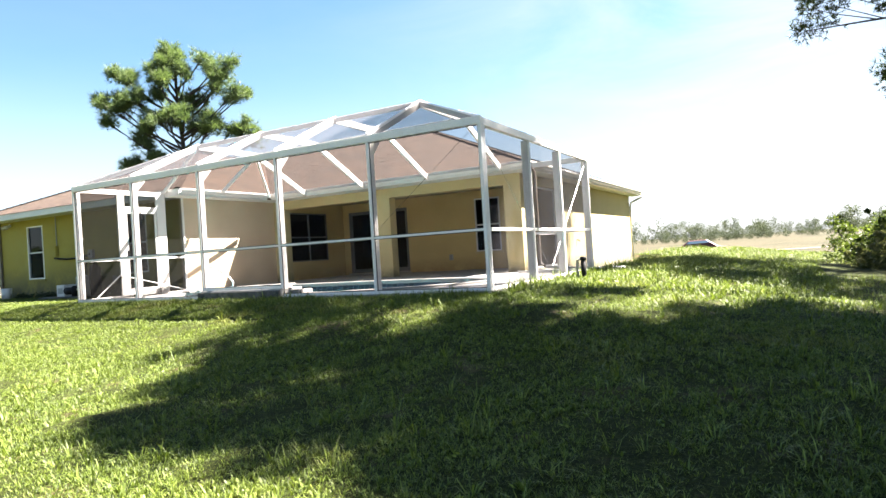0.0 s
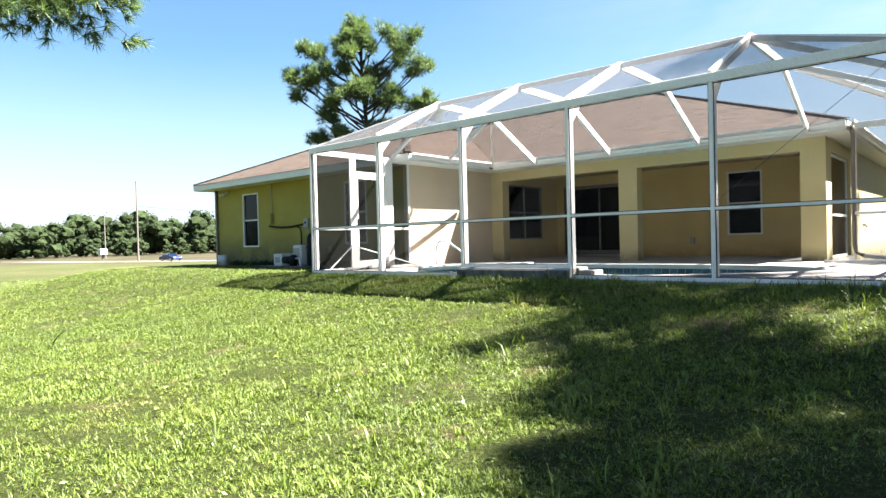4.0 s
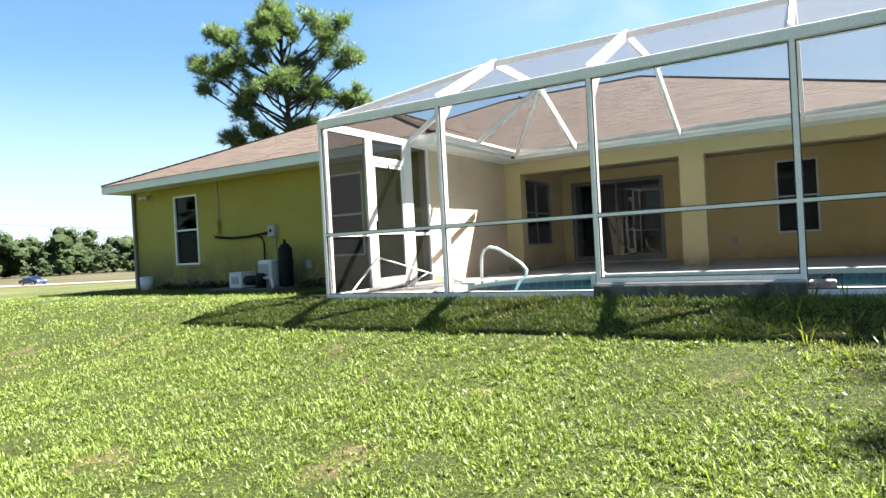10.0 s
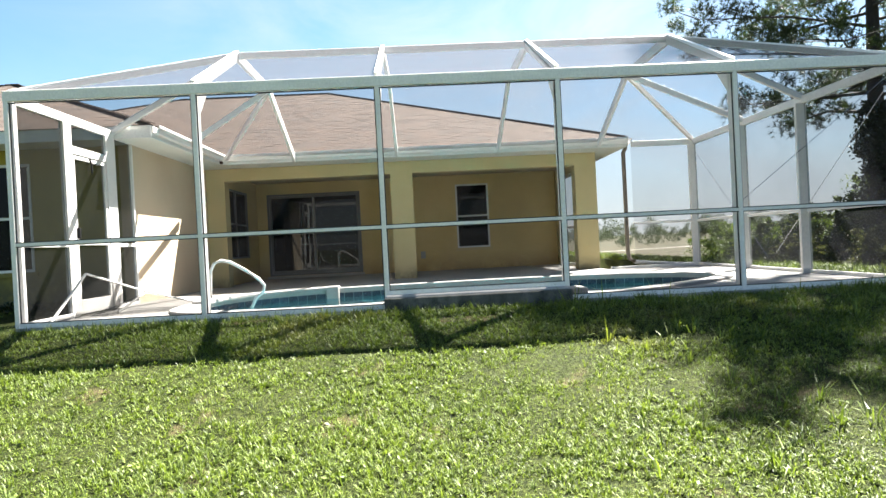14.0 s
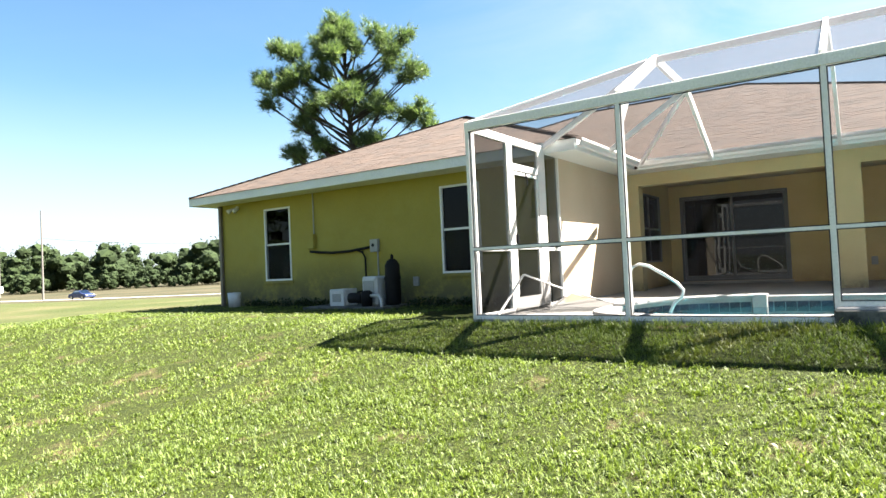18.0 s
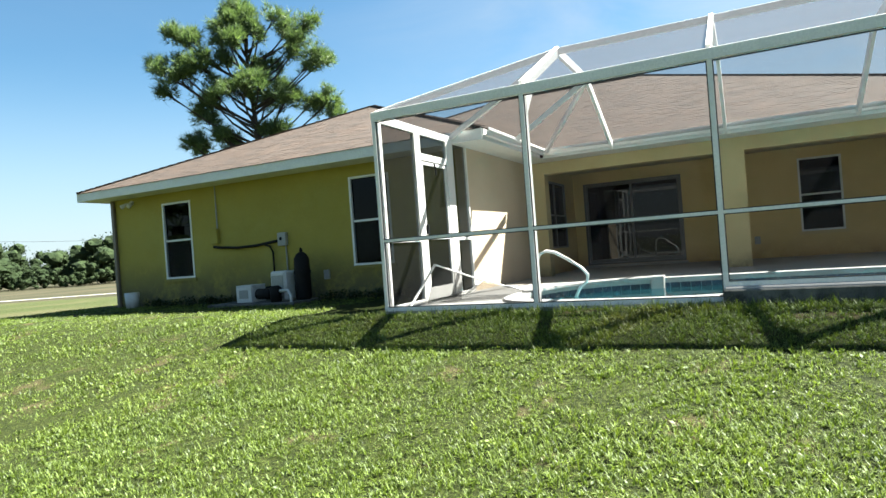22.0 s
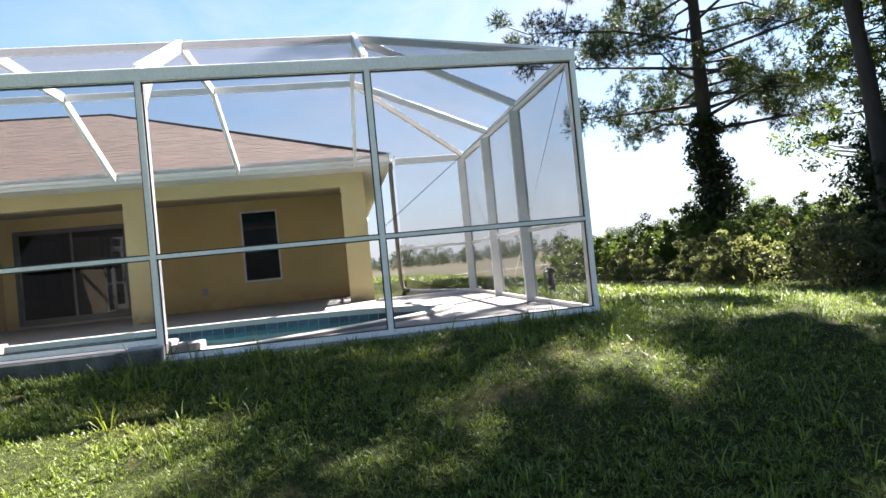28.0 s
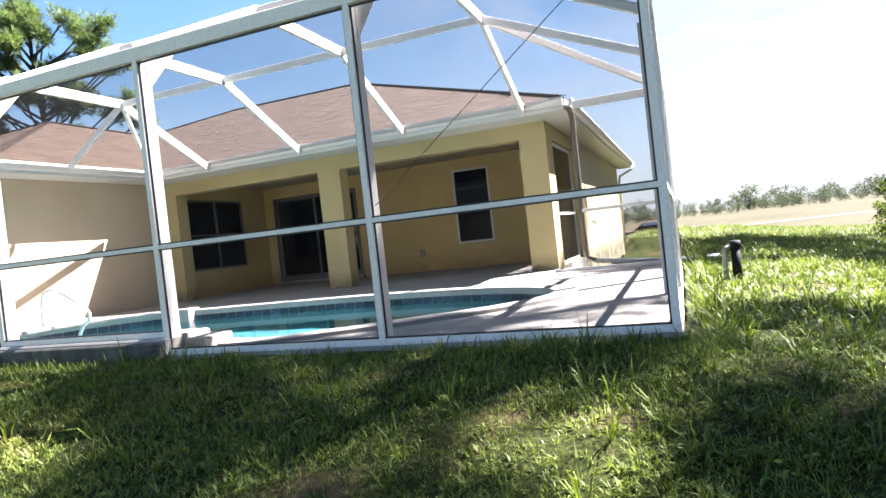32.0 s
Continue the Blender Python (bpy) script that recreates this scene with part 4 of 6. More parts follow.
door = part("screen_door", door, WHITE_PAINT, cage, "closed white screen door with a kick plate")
part("door_screen", sheet(bmesh.new(), [(0, 1.27, 0.2), (0, 2.01, 0.2), (0, 2.01, 2.0), (0, 1.27, 2.0)]), SCREEN_SIDE, door)
part("door_handle", box(bmesh.new(), (0.02, 1.228, 0.98), (0.06, 1.262, 1.12), 0.006), BLACK_PLASTIC, door, "black latch handle")
closer = tube(bmesh.new(), [(0.04, 1.6, 2.04), (0.05, 1.62, 1.97), (0.05, 1.63, 1.86)], 0.012, 8)
part("door_closer", closer, BLACK_PLASTIC, door, "broken black door closer hanging down")

# patio side screen beside the right column
frame_bm = bmesh.new()
for lo, hi in (((6.75, 0.02), (6.8, 2.19)), ((8.95, 0.02), (9.0, 2.19)), ((6.8, 0.02), (8.95, 0.07)), ((6.8, 0.9), (8.95, 0.95)), ((6.8, 2.14), (8.95, 2.19))):
    box(frame_bm, (XR - 0.12, lo[0], lo[1]), (XR - 0.07, hi[0], hi[1]), 0.003)
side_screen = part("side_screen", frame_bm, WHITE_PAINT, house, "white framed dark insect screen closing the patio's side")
part("screen_panel", sheet(bmesh.new(), [(XR - 0.095, 6.8, 0.07), (XR - 0.095, 8.95, 0.07), (XR - 0.095, 8.95, 2.14), (XR - 0.095, 6.8, 2.14)]), SCREEN_SIDE, side_screen)

# downspout and drain pipe
spout = tube(bmesh.new(), [(8.6, 5.72, 2.5), (8.6, 5.78, 2.42), (8.6, 5.9, 2.36), (8.6, 5.9, 1.2), (8.6, 5.9, 0.32), (8.63, 5.9, 0.18), (8.74, 5.9, 0.12)], 0.042, 10)
downspout = part("downspout", spout, BROWN_METAL, None, smooth=True)
tagged(downspout, "weathered downspout from the gutter with a bent foot", "downspout")
drain = part("drain_pipe", tube(bmesh.new(), [(8.72, 5.9, 0.12), (9.2, 6.0, 0.06), (9.9, 6.12, 0.0), (10.5, 6.3, gz(10.5, 6.3) + 0.03)], 0.04, 10), WHITE_PLASTIC, None, smooth=True)
tagged(drain, "white plastic drain pipe lying on the grass from the downspout", "drain pipe")
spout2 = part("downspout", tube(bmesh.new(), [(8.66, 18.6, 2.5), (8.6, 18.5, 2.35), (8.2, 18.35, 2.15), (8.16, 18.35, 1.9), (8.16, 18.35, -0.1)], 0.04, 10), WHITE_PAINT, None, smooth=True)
tagged(spout2, "white downspout at the far corner of the house", "downspout")
part("hose_bib", tube(bmesh.new(), [(XR, 10.7, 0.72), (XR + 0.06, 10.7, 0.72), (XR + 0.1, 10.7, 0.66)], 0.02, 8), BROWN_METAL, house, "brass hose tap on the wall")


def outlet(at, normal, label):
    n_ = Vector(normal)
    s = Vector((0.06, 0.06, 0.09)) - Vector([abs(v) for v in n_]) * 0.03
    bm = box(bmesh.new(), Vector(at) - s, Vector(at) + s, 0.008)
    part("outlet_cover", bm, GREY_PLASTIC, house, label)


outlet((4.4, BACK - 0.02, 0.42), (0, 1, 0), "small grey weatherproof outlet cover")
outlet((-3.03, WF - 0.02, 0.44), (0, 1, 0), "small brown weatherproof outlet cover")

# grab rail at the shallow end
rail = tube(bmesh.new(), [(1.26, 2.4, 0.0), (1.26, 2.41, 0.3), (1.27, 2.42, 0.46), (1.32, 2.43, 0.56), (1.42, 2.44, 0.6), (1.55, 2.46, 0.57), (1.75, 2.5, 0.44), (1.92, 2.55, 0.31), (2.0, 2.57, 0.2), (1.98, 2.57, 0.1), (1.88, 2.54, 0.02), (1.78, 2.5, -0.2)], 0.024, 12)
grab = thing("grab_rail", (1.26, 2.4, 0), "white tubular grab rail at the pool steps", "grab rail")
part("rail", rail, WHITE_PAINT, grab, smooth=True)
part("base_flange", tube(bmesh.new(), [(1.26, 2.4, 0.0), (1.26, 2.4, 0.02)], [0.055, 0.045], 14), STEEL, grab)

# bent screen frame lying inside the cage
loose = thing("loose_screen_frame", (0.5, 1.0, 0), "bent white screen frame with torn mesh lying on the deck", "screen frame")
for a, b in (((0.2, 0.25, 0.015), (0.33, 0.8, 0.54)), ((0.33, 0.8, 0.54), (0.62, 1.75, 0.24)), ((0.62, 1.75, 0.24), (1.1, 2.1, 0.05)), ((0.62, 1.75, 0.24), (0.45, 1.3, 0.015))):
    part("frame_bar", bar(bmesh.new(), a, b, 0.03, 0.02), WHITE_PAINT, loose)
part("torn_mesh", sheet(sheet(bmesh.new(), [(0.33, 0.8, 0.52), (0.5, 1.35, 0.36), (0.55, 1.1, 0.02), (0.3, 0.55, 0.02)]), [(0.33, 0.8, 0.02), (1.2, 1.1, 0.02), (1.3, 2.0, 0.03), (0.6, 1.75, 0.22)]), SCREEN_SIDE, loose, "torn grey insect mesh")

# dead leaves on the deck
rng = np.random.default_rng(11)


def leaf_litter(count, x0, x1, y0, y1, size, material, z):
    c = np.stack([rng.uniform(x0, x1, count), rng.uniform(y0, y1, count), np.full(count, z)], -1)
    a = rng.uniform(0, 2 * np.pi, count)
    d, e = np.stack([np.cos(a), np.sin(a), rng.uniform(0, 0.15, count)], -1), np.stack([-np.sin(a), np.cos(a), rng.uniform(0, 0.15, count)], -1)
    s = rng.uniform(0.5, 1, (count, 1)) * size
    return tri_mesh("fallen_leaves", np.stack([c - d * s, c + d * s, c + e * s * 0.7], 1), material)


tagged(leaf_litter(160, 0.25, 2.3, 0.2, 2.0, 0.035, BARK_DARK, 0.006), "dry fallen leaves on the pale deck", "leaves", kind="stuff")

# black irrigation pipe stub in the grass beside the cage
stub = thing("standpipe", (10.5, 2.95, gz(10.5, 2.95)), "black plastic standpipe with a grey hose loop in the grass", "standpipe")
g0 = gz(10.5, 2.95)
part("pipe", tube(bmesh.new(), [(10.5, 2.95, g0 - 0.05), (10.5, 2.95, 0.3)], 0.045, 12), BLACK_PLASTIC, stub, smooth=True)
part("cap", tube(bmesh.new(), [(10.5, 2.95, 0.3), (10.5, 2.95, 0.31), (10.5, 2.95, 0.37)], [0.045, 0.06, 0.055], 12), BLACK_PLASTIC, stub, smooth=True)
part("hose_loop", tube(bmesh.new(), [(10.46, 2.93, 0.33), (10.4, 2.92, 0.3), (10.39, 2.92, 0.15), (10.4, 2.92, g0)], 0.025, 8), GREY_PLASTIC, stub, smooth=True)

# ---- pool equipment at the front wall ----
gw = gz(-3.5, 2.5)
pad = part("equipment_pad", box(bmesh.new(), (-5.2, 1.95, gw - 0.1), (-3.1, 2.85, gw + 0.05), 0.01), OLD_CONCRETE)
tagged(pad, "low grey concrete pad under the pool equipment", "pad")
pz = gw + 0.05
filt = thing("pool_filter", (-3.3, 2.5, pz), "tall black cylindrical pool filter tank", "pool filter")
part("tank", tube(bmesh.new(), [(-3.3, 2.5, pz), (-3.3, 2.5, pz + 0.06), (-3.3, 2.5, pz + 0.5), (-3.3, 2.5, pz + 0.52), (-3.3, 2.5, pz + 0.76), (-3.3, 2.5, pz + 0.84), (-3.3, 2.5, pz + 0.88)], [0.13, 0.148, 0.148, 0.148, 0.142, 0.1, 0.05], 20), BLACK_PLASTIC, filt, smooth=True)
part("clamp_band", tube(bmesh.new(), [(-3.3, 2.5, pz + 0.48), (-3.3, 2.5, pz + 0.54)], 0.158, 20), BLACK_PLASTIC, filt, "black clamp band")
part("valve", tube(bmesh.new(), [(-3.3, 2.5, pz + 0.86), (-3.3, 2.5, pz + 0.93), (-3.27, 2.46, pz + 0.95)], [0.03, 0.03, 0.02], 8), BLACK_PLASTIC, filt)
heater = thing("chlorinator_box", (-3.72, 2.4, pz), "white plastic equipment box beside the filter", "equipment box")
part("body", box(bmesh.new(), (-3.9, 2.28, pz), (-3.53, 2.62, pz + 0.56), 0.035), WHITE_PLASTIC, heater)
part("front_panel", box(bmesh.new(), (-3.85, 2.268, pz + 0.06), (-3.58, 2.28, pz + 0.48), 0.004), GREY_PLASTIC, heater)
pump = thing("pool_pump", (-3.82, 2.12, pz), "black pool pump with a strainer pot and pipes", "pool pump")
part("motor", tube(bmesh.new(), [(-4.07, 2.12, pz + 0.16), (-4.05, 2.12, pz + 0.16), (-3.77, 2.12, pz + 0.16), (-3.74, 2.12, pz + 0.16)], [0.06, 0.1, 0.1, 0.07], 16), BLACK_PLASTIC, pump, smooth=True)
part("strainer_pot", tube(bmesh.new(), [(-3.64, 2.12, pz), (-3.64, 2.12, pz + 0.26), (-3.64, 2.12, pz + 0.3)], [0.1, 0.11, 0.06], 14), BLACK_PLASTIC, pump, smooth=True)
part("suction_pipe", tube(bmesh.new(), [(-3.54, 2.12, pz + 0.2), (-3.32, 2.08, pz + 0.2), (-3.22, 2.04, pz + 0.12), (-3.22, 2.04, gw - 0.05)], 0.03, 8), WHITE_PLASTIC, pump, smooth=True)
cover = thing("pump_cover", (-4.49, 2.4, pz), "white plastic crate standing on the equipment pad", "crate")
crate = bmesh.new()
for lo, hi in (((-4.68, 2.2, 0.0), (-4.3, 2.24, 0.3)), ((-4.68, 2.56, 0.0), (-4.3, 2.6, 0.3)), ((-4.68, 2.24, 0.0), (-4.64, 2.56, 0.3)), ((-4.34, 2.24, 0.0), (-4.3, 2.56, 0.3)), ((-4.68, 2.2, 0.3), (-4.3, 2.6, 0.33))):
    box(crate, (lo[0], lo[1], lo[2] + pz), (hi[0], hi[1], hi[2] + pz), 0.01)
part("body", crate, WHITE_PLASTIC, cover)
part("inset", box(bmesh.new(), (-4.6, 2.19, pz + 0.08), (-4.38, 2.2, pz + 0.24), 0.002), GREY_PLASTIC, cover)
bucket = thing("bucket", (-8.13, 2.6, gz(-8.13, 2.6)), "dirty white plastic bucket against the wall", "bucket")
bz = gz(-8.13, 2.6)
part("body", tube(bmesh.new(), [(-8.13, 2.6, bz), (-8.13, 2.6, bz + 0.34), (-8.13, 2.6, bz + 0.35), (-8.13, 2.6, bz + 0.05)], [0.13, 0.155, 0.145, 0.12], 18), WHITE_PLASTIC, bucket, smooth=True)
panel_box = thing("electrical_box", (-5.8, WF - 0.06, 1.2), "beige electrical box with a conduit up to the eave", "electrical box")
part("body", box(bmesh.new(), (-5.9, WF - 0.1, 1.22), (-5.7, WF, 1.54), 0.01), STUCCO_GREEN, panel_box)
part("conduit", tube(bmesh.new(), [(-5.74, WF - 0.03, 1.54), (-5.74, WF - 0.03, 2.44)], 0.013, 8), GREY_PLASTIC, panel_box)
timer = thing("timer_box", (-4.0, WF - 0.06, 1.1), "grey timer box with a round dial", "timer box")
part("body", box(bmesh.new(), (-4.12, WF - 0.09, 1.06), (-3.92, WF, 1.32), 0.01), GREY_PLASTIC, timer)
part("dial", tube(bmesh.new(), [(-4.03, WF - 0.09, 1.2), (-4.03, WF - 0.098, 1.2)], 0.035, 12), BLACK_PLASTIC, timer)
part("conduit", tube(bmesh.new(), [(-3.96, WF - 0.03, 1.06), (-3.96, WF - 0.03, 0.5)], 0.015, 8), GREY_PLASTIC, timer)
cable = thing("cable_bundle", (-5.0, WF - 0.05, 1.1), "black cable bundle sagging along the wall", "cable")
part("sheath", tube(bmesh.new(), [(-5.85, WF - 0.05, 1.16), (-5.6, WF - 0.05, 1.13), (-5.2, WF - 0.055, 1.1), (-4.7, WF - 0.055, 1.11), (-4.3, WF - 0.05, 1.15), (-4.1, WF - 0.05, 1.17)], 0.028, 8), BLACK_PLASTIC, cable, smooth=True)
part("drop_pipe", tube(bmesh.new(), [(-4.5, WF - 0.05, 1.12), (-4.34, WF - 0.06, 1.07), (-4.27, WF - 0.06, 0.95), (-4.27, WF - 0.06, 0.3), (-4.2, 2.5, pz + 0.25)], 0.02, 8), BLACK_PLASTIC, cable, smooth=True)
flood = thing("floodlight", (-8.3, WF, 2.3), "small twin floodlight under the eave", "floodlight")
part("base", tube(bmesh.new(), [(-8.3, WF, 2.33), (-8.3, WF - 0.04, 2.33)], 0.05, 12), WHITE_PLASTIC, flood)
for dx in (-0.09, 0.09):
    part("lamp_head", tube(bmesh.new(), [(-8.3 + dx * 0.3, WF - 0.04, 2.33), (-8.3 + dx, WF - 0.1, 2.3), (-8.3 + dx * 1.3, WF - 0.2, 2.24)], [0.02, 0.03, 0.055], 10), WHITE_PLASTIC, flood, smooth=True)


corner_spout = part("downspout", box(bmesh.new(), (-8.96, WF - 0.075, gz(-8.9, 2.8) - 0.02), (-8.87, WF - 0.004, 2.43), 0.008), BROWN_METAL)
tagged(corner_spout, "dark brown downspout at the corner of the yellow wall", "downspout")


# ---- trees ----
def needle_tufts(centers, dirs, count, length, width, spread, r):
    """Bundles of thin triangles that fan out from each centre along its direction."""
    n = len(centers)
    c, d = np.repeat(centers, count, 0), np.repeat(dirs, count, 0)
    v = d + r.normal(0, spread, (n * count, 3))
    v /= np.linalg.norm(v, axis=1, keepdims=True) + 1e-9
    side = np.cross(v, r.normal(0, 1, (n * count, 3)))
    side /= np.linalg.norm(side, axis=1, keepdims=True) + 1e-9
    ln = r.uniform(0.7, 1.15, (n * count, 1)) * length
    return np.stack([c - side * width / 2, c + side * width / 2, c + v * ln], 1)


def pine(name, at, height, crown_from, reach, radius, label, seed, lean=(0, 0), limbs=24, clusters=4, cluster=0.75, bits=28, needle=0.36, width=0.045, per=9, bark=None, needles=None, shape=0.75, group="", wobble=0.15, rise=0.45, skin=0.2, thin=0.85, flat=0.7, spread=0.45):
    """A pine: a tapered trunk, limbs that lift at their ends and fork, and needle clusters at the forks' ends."""
    r = np.random.default_rng(seed)
    bark, needles = bark or BARK_DARK, needles or NEEDLES
    base = Vector((at[0], at[1], gz(*at) - 0.1))
    tree = thing(name, (at[0], at[1], gz(*at)), label, "tree", group)
    axis = [base + Vector((lean[0] * t * t + wobble * math.sin(3 * t) * t, lean[1] * t * t + wobble * math.sin(4.3 * t + seed) * t, height * t)) for t in np.linspace(0, 1, 9)]
    rad = trunk_radii(radius, thin)
    part("trunk", relief_trunk(axis, rad, seed) if bark is BARK else tube(bmesh.new(), axis, rad, 14, skin, seed), bark, tree, smooth=True)
    tips, ways = [], []
    for k in range(limbs):
        bm = bmesh.new()
        u = (k + r.uniform(0, 0.8)) / limbs
        t = min(crown_from / height + (1 - crown_from / height) * u, 0.985)
        i = min(int(t * 8), 7)
        p0 = axis[i].lerp(axis[i + 1], t * 8 - i)
        a = k * 2.399 + r.uniform(-0.5, 0.5)
        ln = reach * (math.sin(math.pi * min(1, 0.18 + shape * u)) ** 0.8) * r.uniform(0.6, 1.1)
        d = Vector((math.cos(a), math.sin(a), 0))
        p1, p2 = p0 + d * ln * 0.5 + Vector((0, 0, ln * r.uniform(-0.08, 0.15))), p0 + d * ln + Vector((0, 0, ln * r.uniform(0.0, rise)))
        rr = max(0.02, radius * 0.28 * (1 - t * 0.6))
        tube(bm, [p0, p1, p2], [rr, rr * 0.65, 0.014], 6)
        for q in range(clusters):
            w = 1.0 if q == 0 else r.uniform(0.4, 0.95)
            m = p0.lerp(p1, w * 2) if w < 0.5 else p1.lerp(p2, w * 2 - 1)
            off = Vector(r.normal(0, 1, 3)) * (0.13 * ln + 0.25) * (0.4 if q == 0 else 1)
            off.z = abs(off.z) * 0.7
            c = m + off
            tube(bm, [m, m.lerp(c, 0.6) + Vector((0, 0, -0.05)), c], [0.022, 0.014, 0.007], 4)
            size = cluster * r.uniform(0.65, 1.2)
            for _ in range(bits):
                v = r.normal(0, 1, 3)
                v = Vector(v / (np.linalg.norm(v) + 1e-9))
                s = v * size * r.uniform(0.15, 0.75)
                tips.append(c + Vector((s.x, s.y, s.z * flat)))
                ways.append((v + Vector((0, 0, 0.4))).normalized())
        part("limb", bm, bark, tree)
    tri_mesh("crown", needle_tufts(np.array(tips), np.array(ways), per, needle, width, spread, r), needles, tree)
    return tree


def trunk_radii(radius, thin=0.85):
    return [radius * (1.16 if k == 0 else 1) * (1 - thin * k / 8) + 0.01 for k in range(9)]


def lobed_pine(at, across, lobes, height, radius, label, seed):
    """An old pine whose limbs end in separate lobes of needle tufts; lobes are (offset along across, height, radius)."""
    r = np.random.default_rng(seed)
    z = gz(*at)
    across = Vector((*across, 0))
    deep = Vector((-across.y, across.x, 0))
    tree = thing("pine_tree", (*at, z), label, "tree")
    foot = Vector((*at, 0))
    axis = [foot + across * 0.25 * math.sin(5 * t) * t + Vector((0, 0, z - 0.1 + (height - z) * t)) for t in np.linspace(0, 1, 9)]
    part("trunk", tube(bmesh.new(), axis, trunk_radii(radius), 12, 0.15, seed), BARK_DARK, tree, smooth=True)
    tips, ways = [], []
    spread_lobes = []
    for u, h, size in lobes:
        spread_lobes.append((u, h, size * 0.8))
        for _ in range(2):
            a = r.uniform(0, 6.28)
            spread_lobes.append((u + math.cos(a) * size * 0.95, h + math.sin(a) * size * 0.8, size * r.uniform(0.3, 0.5)))
    for u, h, size in spread_lobes:
        mid = foot + across * u + deep * r.uniform(-0.5, 0.5) * (2.6 - 0.35 * abs(u)) + Vector((0, 0, h))
        bm = bmesh.new()
        t = min(0.97, max(0.3, (h - 1.2 - 0.35 * abs(u) - z) / (height - z)))
        i = min(int(t * 8), 7)
        p0 = axis[i].lerp(axis[i + 1], t * 8 - i)
        bend = p0.lerp(mid, 0.55) + Vector((0, 0, -0.25))
        tube(bm, [p0, bend, mid], [0.075, 0.05, 0.02], 6)
        for _ in range(int(19 * size * size) + 6):
            v = Vector(r.normal(0, 1, 3)).normalized()
            v.z = abs(v.z) * 0.9 if r.uniform() < 0.65 else v.z * 0.8
            c = mid + v * size * r.uniform(0.3, 1.08)
            tube(bm, [bend.lerp(mid, r.uniform(0.3, 1)), mid.lerp(c, 0.5) - Vector((0, 0, 0.06)), c], [0.022, 0.015, 0.008], 4)
            way = (v + Vector((0, 0, 0.55))).normalized()
            for _ in range(12):
                tips.append(c + Vector(r.normal(0, 0.16, 3)))
                ways.append(way)
        part("limb", bm, BARK_DARK, tree)
    tri_mesh("crown", needle_tufts(np.array(tips), np.array(ways), 14, 0.42, 0.026, 0.62, r), NEEDLES, tree)
    return tree


LOBES = [(-0.37, 13.4, 0.75), (2.03, 12.5, 0.95), (3.1, 10.8, 0.55), (-3.06, 11.9, 0.6), (-3.58, 9.95, 0.95), (-2.2, 10.3, 1.15), (-1.0, 11.4, 0.8), (0.55, 10.4, 1.0), (-0.6, 9.0, 1.15), (-2.4, 8.45, 0.75), (1.48, 8.7, 1.0), (3.68, 8.8, 0.95), (0.54, 7.2, 0.6), (-1.17, 6.8, 0.55), (-2.67, 6.8, 0.35), (2.24, 11.5, 0.6), (-1.2, 12.3, 0.5), (0.3, 12.2, 0.5), (1.2, 5.9, 0.8), (-0.6, 5.7, 0.7)]
lobed_pine((-17.25, 17.2), (0.7405, 0.6721), LOBES, 13.2, 0.24, "tall pine with a lobed green crown behind the house", 5)


def relief_trunk(axis, rad, seed):
    """A near trunk whose bark stands up in plates with cracks between them."""
    bm = bmesh.new()
    sides, last = 64, None
    steps = [0.045 * k / 17 for k in range(112)] + [0.31, 0.4, 0.5, 0.6, 0.7, 0.8, 0.9, 1.0]
    for t in steps:
        k = min(int(t * 8), 7)
        f = t * 8 - k
        p, r = axis[k].lerp(axis[k + 1], f), rad[k] * (1 - f) + rad[k + 1] * f
        r *= 1 + 0.35 * max(0, 0.02 - t) / 0.02
        ring = []
        for s in range(sides):
            a = 2 * math.pi * s / sides
            q = Vector((math.cos(a), math.sin(a), 0))
            lift = 0.0
            if t < 0.31:
                w = p + q * r
                w = Vector((w.x * 11, w.y * 11, w.z * 4.2)) + noise.noise_vector(w * 5) * 0.8
                d = noise.voronoi(w + Vector((seed, 0, 0)))[0]
                edge = min(1.0, (d[1] - d[0]) / 0.22)
                lift = 0.016 * edge + 0.007 * noise.noise(w * 2.3) - 0.016
            ring.append(bm.verts.new(p + q * (r + lift)))
        if last:
            for s in range(sides):
                bm.faces.new((last[s], last[(s + 1) % sides], ring[(s + 1) % sides], ring[s]))
        last = ring
    return bm


def near_pine(at, radius, lean, seed, label, height=17.0, crown=8.0, reach=3.6, limbs=18, thin=0.85):
    tree = pine("pine_tree", at, height, crown, reach, radius, label, seed, lean=lean, bark=BARK, limbs=limbs, clusters=3, cluster=0.5, bits=26, needle=0.22, width=0.007, per=26, spread=0.6, group="pines beside the lawn", wobble=0.0, skin=0.1, thin=thin)
    return tree


near_pine((-2.2, -6.69), 0.182, (0.0, 1.3), 21, "tall pine with grey flaking bark, its trunk leaning a little")
twin = near_pine((-1.34, -6.36), 0.162, (0.1, 1.0), 22, "straight tall pine with brown flaking bark")
# low limb that hangs over the lawn
r_l = np.random.default_rng(77)
limb = bmesh.new()
p_limb = [Vector((-1.5, -6.3, 4.6)), Vector((-1.4, -5.2, 4.9)), Vector((-1.2, -4.2, 4.85)), Vector((-1.05, -3.55, 5.05))]
tube(limb, p_limb, [0.06, 0.045, 0.03, 0.012], 8)
tips, ways = [], []
